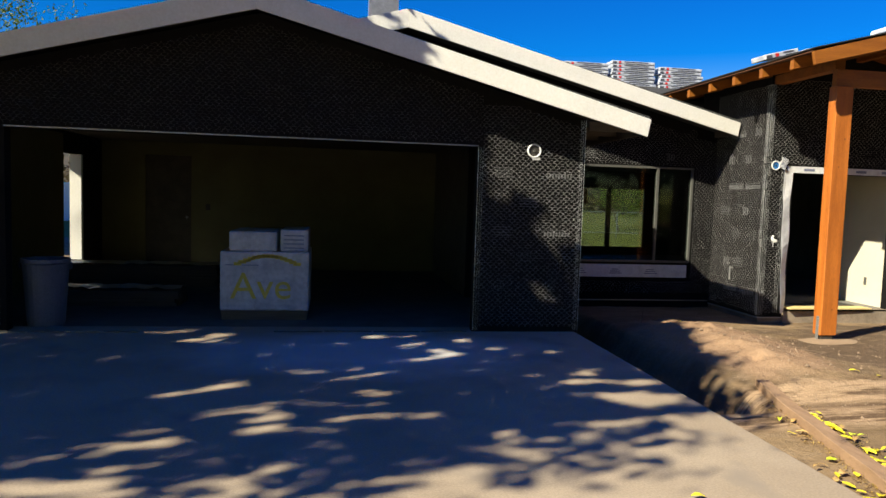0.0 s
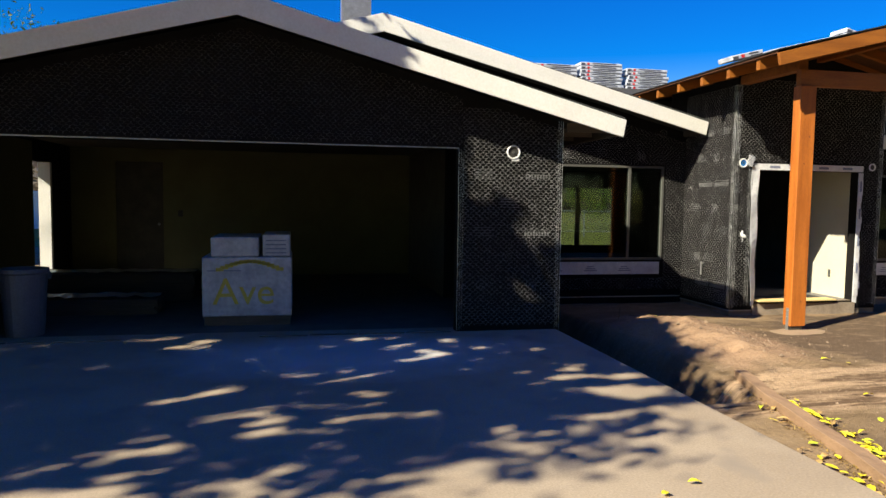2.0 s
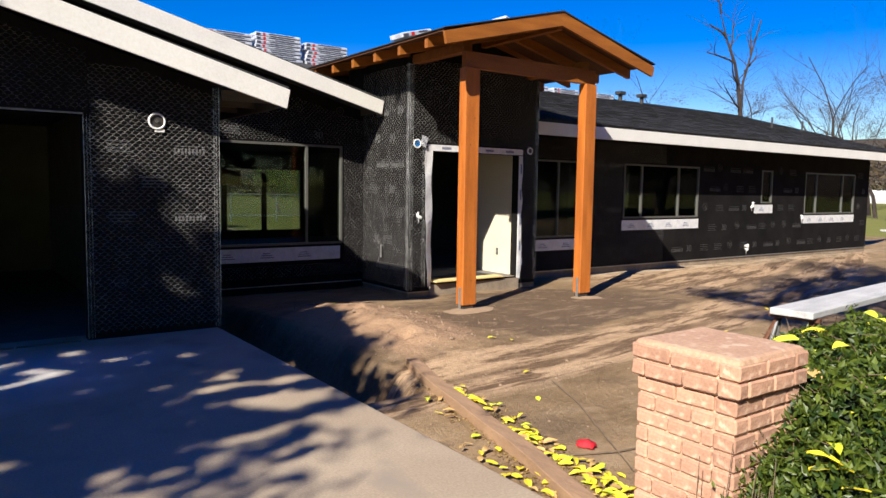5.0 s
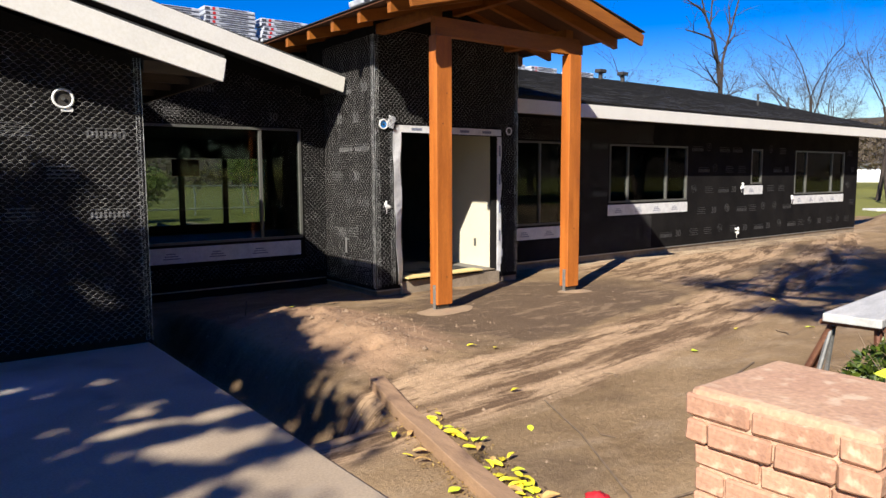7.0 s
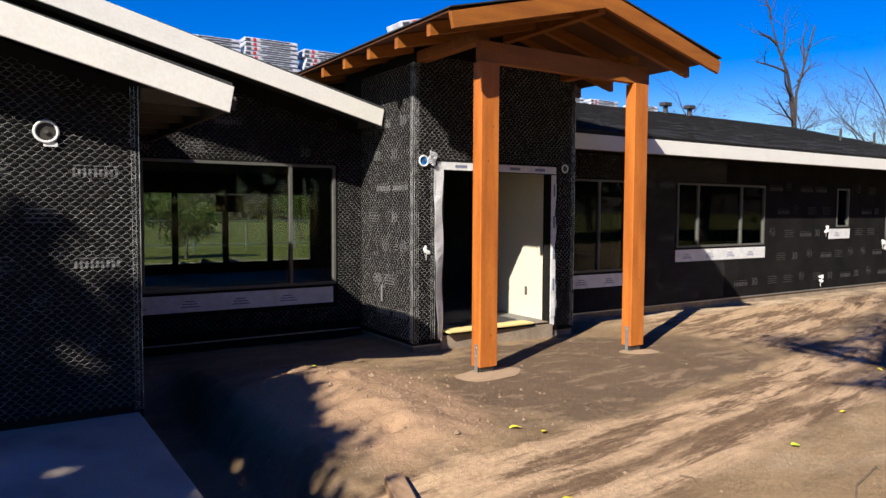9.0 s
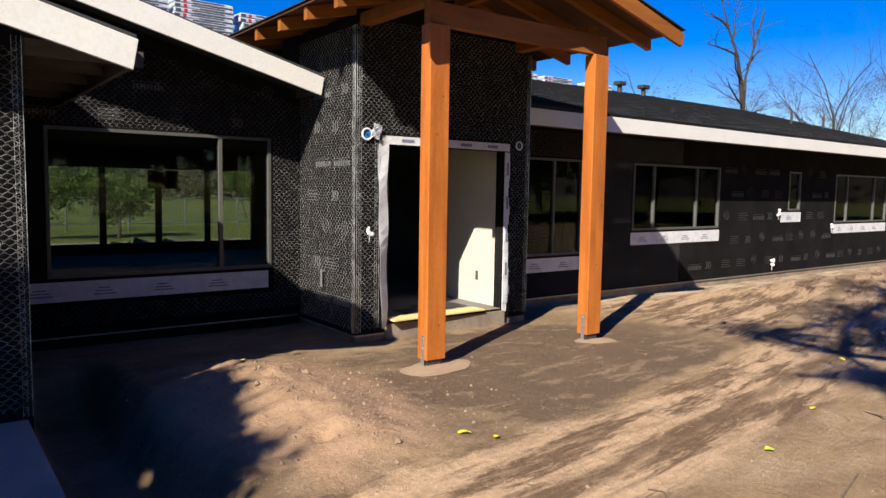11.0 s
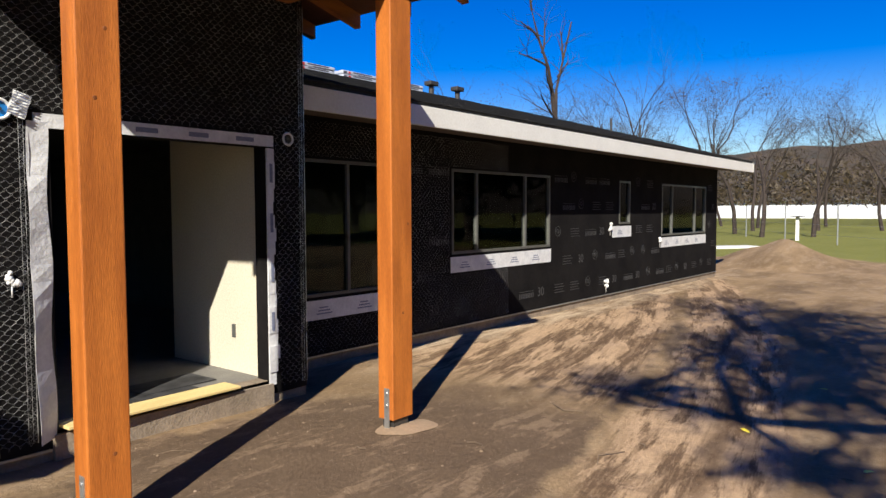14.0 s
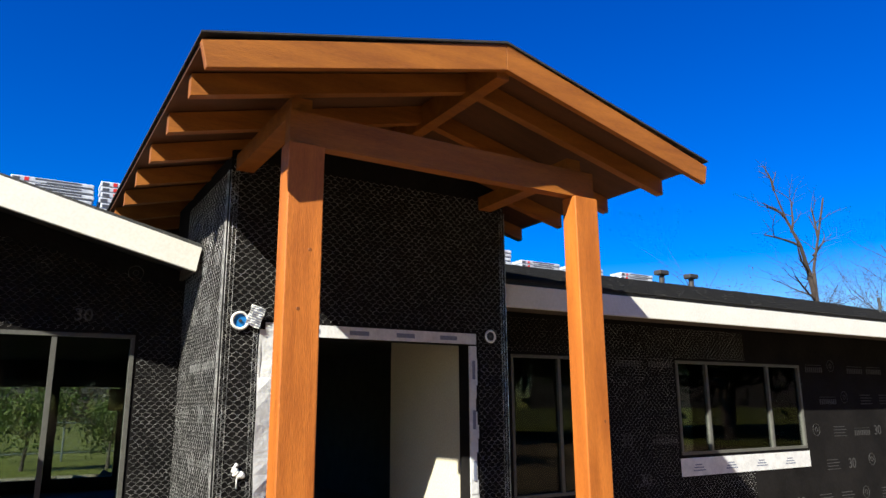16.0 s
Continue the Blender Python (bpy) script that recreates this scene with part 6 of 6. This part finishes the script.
for k, (x, y, h, w) in enumerate(((8.2, 27.0, 1.9, 0.55), (6.1, 27.5, 2.6, 0.8), (14.8, 29.0, 2.8, 0.9), (10.6, 44.0, 3.0, 1.3), (4.0, 36.0, 3.0, 1.2), (17.5, 40.0, 3.2, 1.4), (22, 46, 3.4, 1.6), (13.4, 52.0, 3.8, 1.8), (28, 50, 3.5, 1.8), (1.0, 50, 3.6, 1.7), (-5, 45, 3.4, 1.6))):
    t = thing("shrub", "loose olive-green shrub on the back lawn", "shrub")
    tr, lb, ends = branch_mesh((x, y, -0.15), (0, 0, 1), h * 0.5, 0.06, 3, 200 + k, spread=0.6)
    raw("trunk", *tr, M_BARK, t)
    raw("branchwork", *lb, M_BARK, t)["kind"] = "stuff"
    leafy_crown(t, ends, 2600, w * 0.33, 0.055 + 0.02 * w, M_OLIVE, 300 + k)
# Unseen belt of trees added to cut sky light; windows mirror some.
for k, (x, y) in enumerate(((-20, 12), (-18, 18), (14, -20), (28, -20), (38, -14), (-3, -22), (21, -23), (5, -21), (36, -7), (-11, -26), (33, -24), (48, -16), (10, -25), (-20, -24), (54, -9), (44, -24))):
    t = thing("tree", "tall dense dark leafy tree added out of view to block sky light", "tree")
    tr, lb, ends = branch_mesh((x, y, -0.15), (0, 0, 1), 6.4, 0.3, 3, 400 + k, spread=0.6)
    raw("trunk", *tr, M_BARK, t)
    raw("branchwork", *lb, M_BARK, t)["kind"] = "stuff"
    leafy_crown(t, ends, 9500, 1.8, 0.40, M_DARKLEAF, 500 + k)

# Three more trees added behind the camera to dim the driveway's sky light.
for k, (x, y) in enumerate(((1.5, -9.5), (7.5, -8.5), (-4.0, -12.0))):
    t = thing("tree", "broad dark leafy tree added out of view to cut southern sky light", "tree")
    tr, lb, ends = branch_mesh((x, y, -0.15), (0, 0, 1), 4.6, 0.3, 3, 440 + k, spread=0.6)
    raw("trunk", *tr, M_BARK, t)
    raw("branchwork", *lb, M_BARK, t)["kind"] = "stuff"
    leafy_crown(t, [e for e in ends if e.y < -6.5], 4500, 0.9, 0.30, M_LEAF, 540 + k)

# ---- back garden and distance ----
fence = thing("chain_fence", "low steel pipe and wire fence on the back lawn", "fence")
for k in range(15):
    x = 1.0 + k * 2.1
    bm = bmesh.new()
    bm_tube(bm, (x, 31, -0.15), (x, 31, 1.15), 0.035, sides=8)
    part("post", bm, M_CHAIN, fence)
for z in (0.15, 1.1):
    bm = bmesh.new()
    bm_tube(bm, (1.0, 31, z), (30.4, 31, z), 0.025, sides=6)
    part("rail", bm, M_CHAIN, fence)
bm = bmesh.new()
for k in range(110):
    x = 1.0 + k * 0.268
    bm_tube(bm, (x, 31, 0.1), (x + 1.0, 31, 1.1), 0.004, sides=3, caps=False)
    bm_tube(bm, (x + 1.0, 31, 0.1), (x, 31, 1.1), 0.004, sides=3, caps=False)
w = part("wire_mesh", bm, M_CHAIN, fence)
w["kind"] = "stuff"
path = thing("garden_path", "pale concrete path across the back yard", "path")
bm = bmesh.new()
bm_box(bm, 3.0, 30.0, 23.6, 24.6, -0.2, -0.06)
part("slab", bm, M_CONC, path)
rub = thing("rubble_heap", "pale rubble blocks on the back yard", "rubble")
for k in range(14):
    bm = bmesh.new()
    m = pose(8.2 + rngf.gauss(0, 0.9), 22.4 + rngf.gauss(0, 0.3), -0.05, rngf.uniform(0, 20), rngf.uniform(0, 20), rngf.uniform(0, 180))
    s = rngf.uniform(0.12, 0.34)
    bm_box(bm, -s, s, -s * 0.6, s * 0.6, -0.08, 0.12, mtx=m)
    part("block", bm, M_STEM, rub, bevel=0.02)
sgn = thing("hanging_sign", "plain dark red board hung on the rear glazing", "sign", at=(7.25, 19.70, 1.50))
bm = bmesh.new()
bm_box(bm, 0, 0.68, 0, 0.02, 0, 0.42)
part("panel", bm, mat("dull_red_board", (0.22, 0.05, 0.03), (0.16, 0.04, 0.025), 4, 0.7, bump=0.1), sgn)
wf = thing("wire_fence", "rusty steel posts with thin wires at the edge of the lawn", "fence")
FP = [(37.5, 7.4), (41.7, 10.6), (46.0, 13.8), (50.4, 17.0), (54.7, 20.2)]
for x, y in FP:
    bm = bmesh.new()
    bm_tube(bm, (x, y, -0.2), (x, y, 1.75), 0.035, sides=6)
    part("post", bm, M_CHAIN, wf)
for z in (0.3, 0.8, 1.3):
    bm = bmesh.new()
    bm_tube(bm, (*FP[0], z), (*FP[-1], z), 0.006, sides=4)
    part("wire", bm, M_CHAIN, wf)
wp = thing("white_post", "short white post on the far lawn", "post", at=(46, 13.2, -0.15))
bm = bmesh.new()
bm_box(bm, -0.08, 0.08, -0.08, 0.08, 0, 1.3)
part("shaft", bm, M_WHITE, wp)
bm = bmesh.new()
bm_box(bm, -0.3, 0.3, -0.3, 0.3, 1.3, 1.34)
part("cap", bm, M_DARKFRAME, wp)
sl = thing("white_slab", "white board lying on the soil past the wing", "board", at=(35.4, 14.6, -0.12), turn=-35)
bm = bmesh.new()
bm_box(bm, 0, 2.6, -0.5, 0.5, 0.0, 0.08)
part("board", bm, M_WHITE, sl)

fb2 = thing("far_building", "long low white building with a grey roof beyond the lawn", "building")
bm = bmesh.new()
bm_box(bm, 150, 162, -30, 95, -0.2, 3.2)
part("wall", bm, M_FARWALL, fb2)
bm = bmesh.new()
bm_box(bm, 149, 163, -31, 96, 3.2, 3.9)
part("roof", bm, M_FARROOF, fb2)
# far hills all round the north and east
V, F = [], []
n = 90
for i in range(n + 1):
    a = radians(-50 + 200 * i / n)
    for j, (r, hgt) in enumerate(((430, -2), (520, 0.55), (620, 1.0))):
        h = -2 if j == 0 else (44 + 20 * noise.noise(Vector((i * 0.13, 0, 2))) + 5 * noise.noise(Vector((i * 0.5, 4, 2)))) * hgt
        V.append((r * math.cos(a), r * math.sin(a), h))
for i in range(n):
    for j in range(2):
        k = i * 3 + j
        F.append((k, k + 3, k + 4, k + 1))
hills = raw("backdrop", V, F, M_HILL)
for p in hills.data.polygons:
    p.use_smooth = True
tagged(hills, "dry low hills on the horizon", "", "", "structure")
V, F = [], []
rngd = random.Random(9)
for k in range(26000):
    a = rngd.uniform(radians(-20), radians(150))
    r = rngd.uniform(95, 140) if math.cos(a) < 0.7 else rngd.uniform(165, 230)
    c = Vector((r * math.cos(a), r * math.sin(a), abs(rngd.gauss(0, 1)) * 3.2 * (0.6 + 0.5 * math.sin(a * 37) ** 2)))
    s = rngd.uniform(0.2, 0.55)
    b = len(V)
    for _ in range(3):
        V.append(tuple(c + Vector((rngd.gauss(0, s), rngd.gauss(0, s), rngd.gauss(0, s * 0.8)))))
    F.append((b, b + 1, b + 2))
for k in range(30000):
    a = rngd.uniform(radians(2), radians(34))
    r = rngd.uniform(85, 135)
    g = 0.5 + 0.5 * noise.noise(Vector((a * 30, 3, r * 0.05)))
    c = Vector((r * math.cos(a), r * math.sin(a), rngd.uniform(2.2, 4.2 + 5.5 * g)))
    s = rngd.uniform(0.07, 0.22)
    b = len(V)
    for _ in range(3):
        V.append(tuple(c + Vector((rngd.gauss(0, s), rngd.gauss(0, s), rngd.gauss(0, s)))))
    F.append((b, b + 1, b + 2))
tagged(raw("far_woods", V, F, M_BRUSH), "hazy band of distant trees", "", "", "stuff")
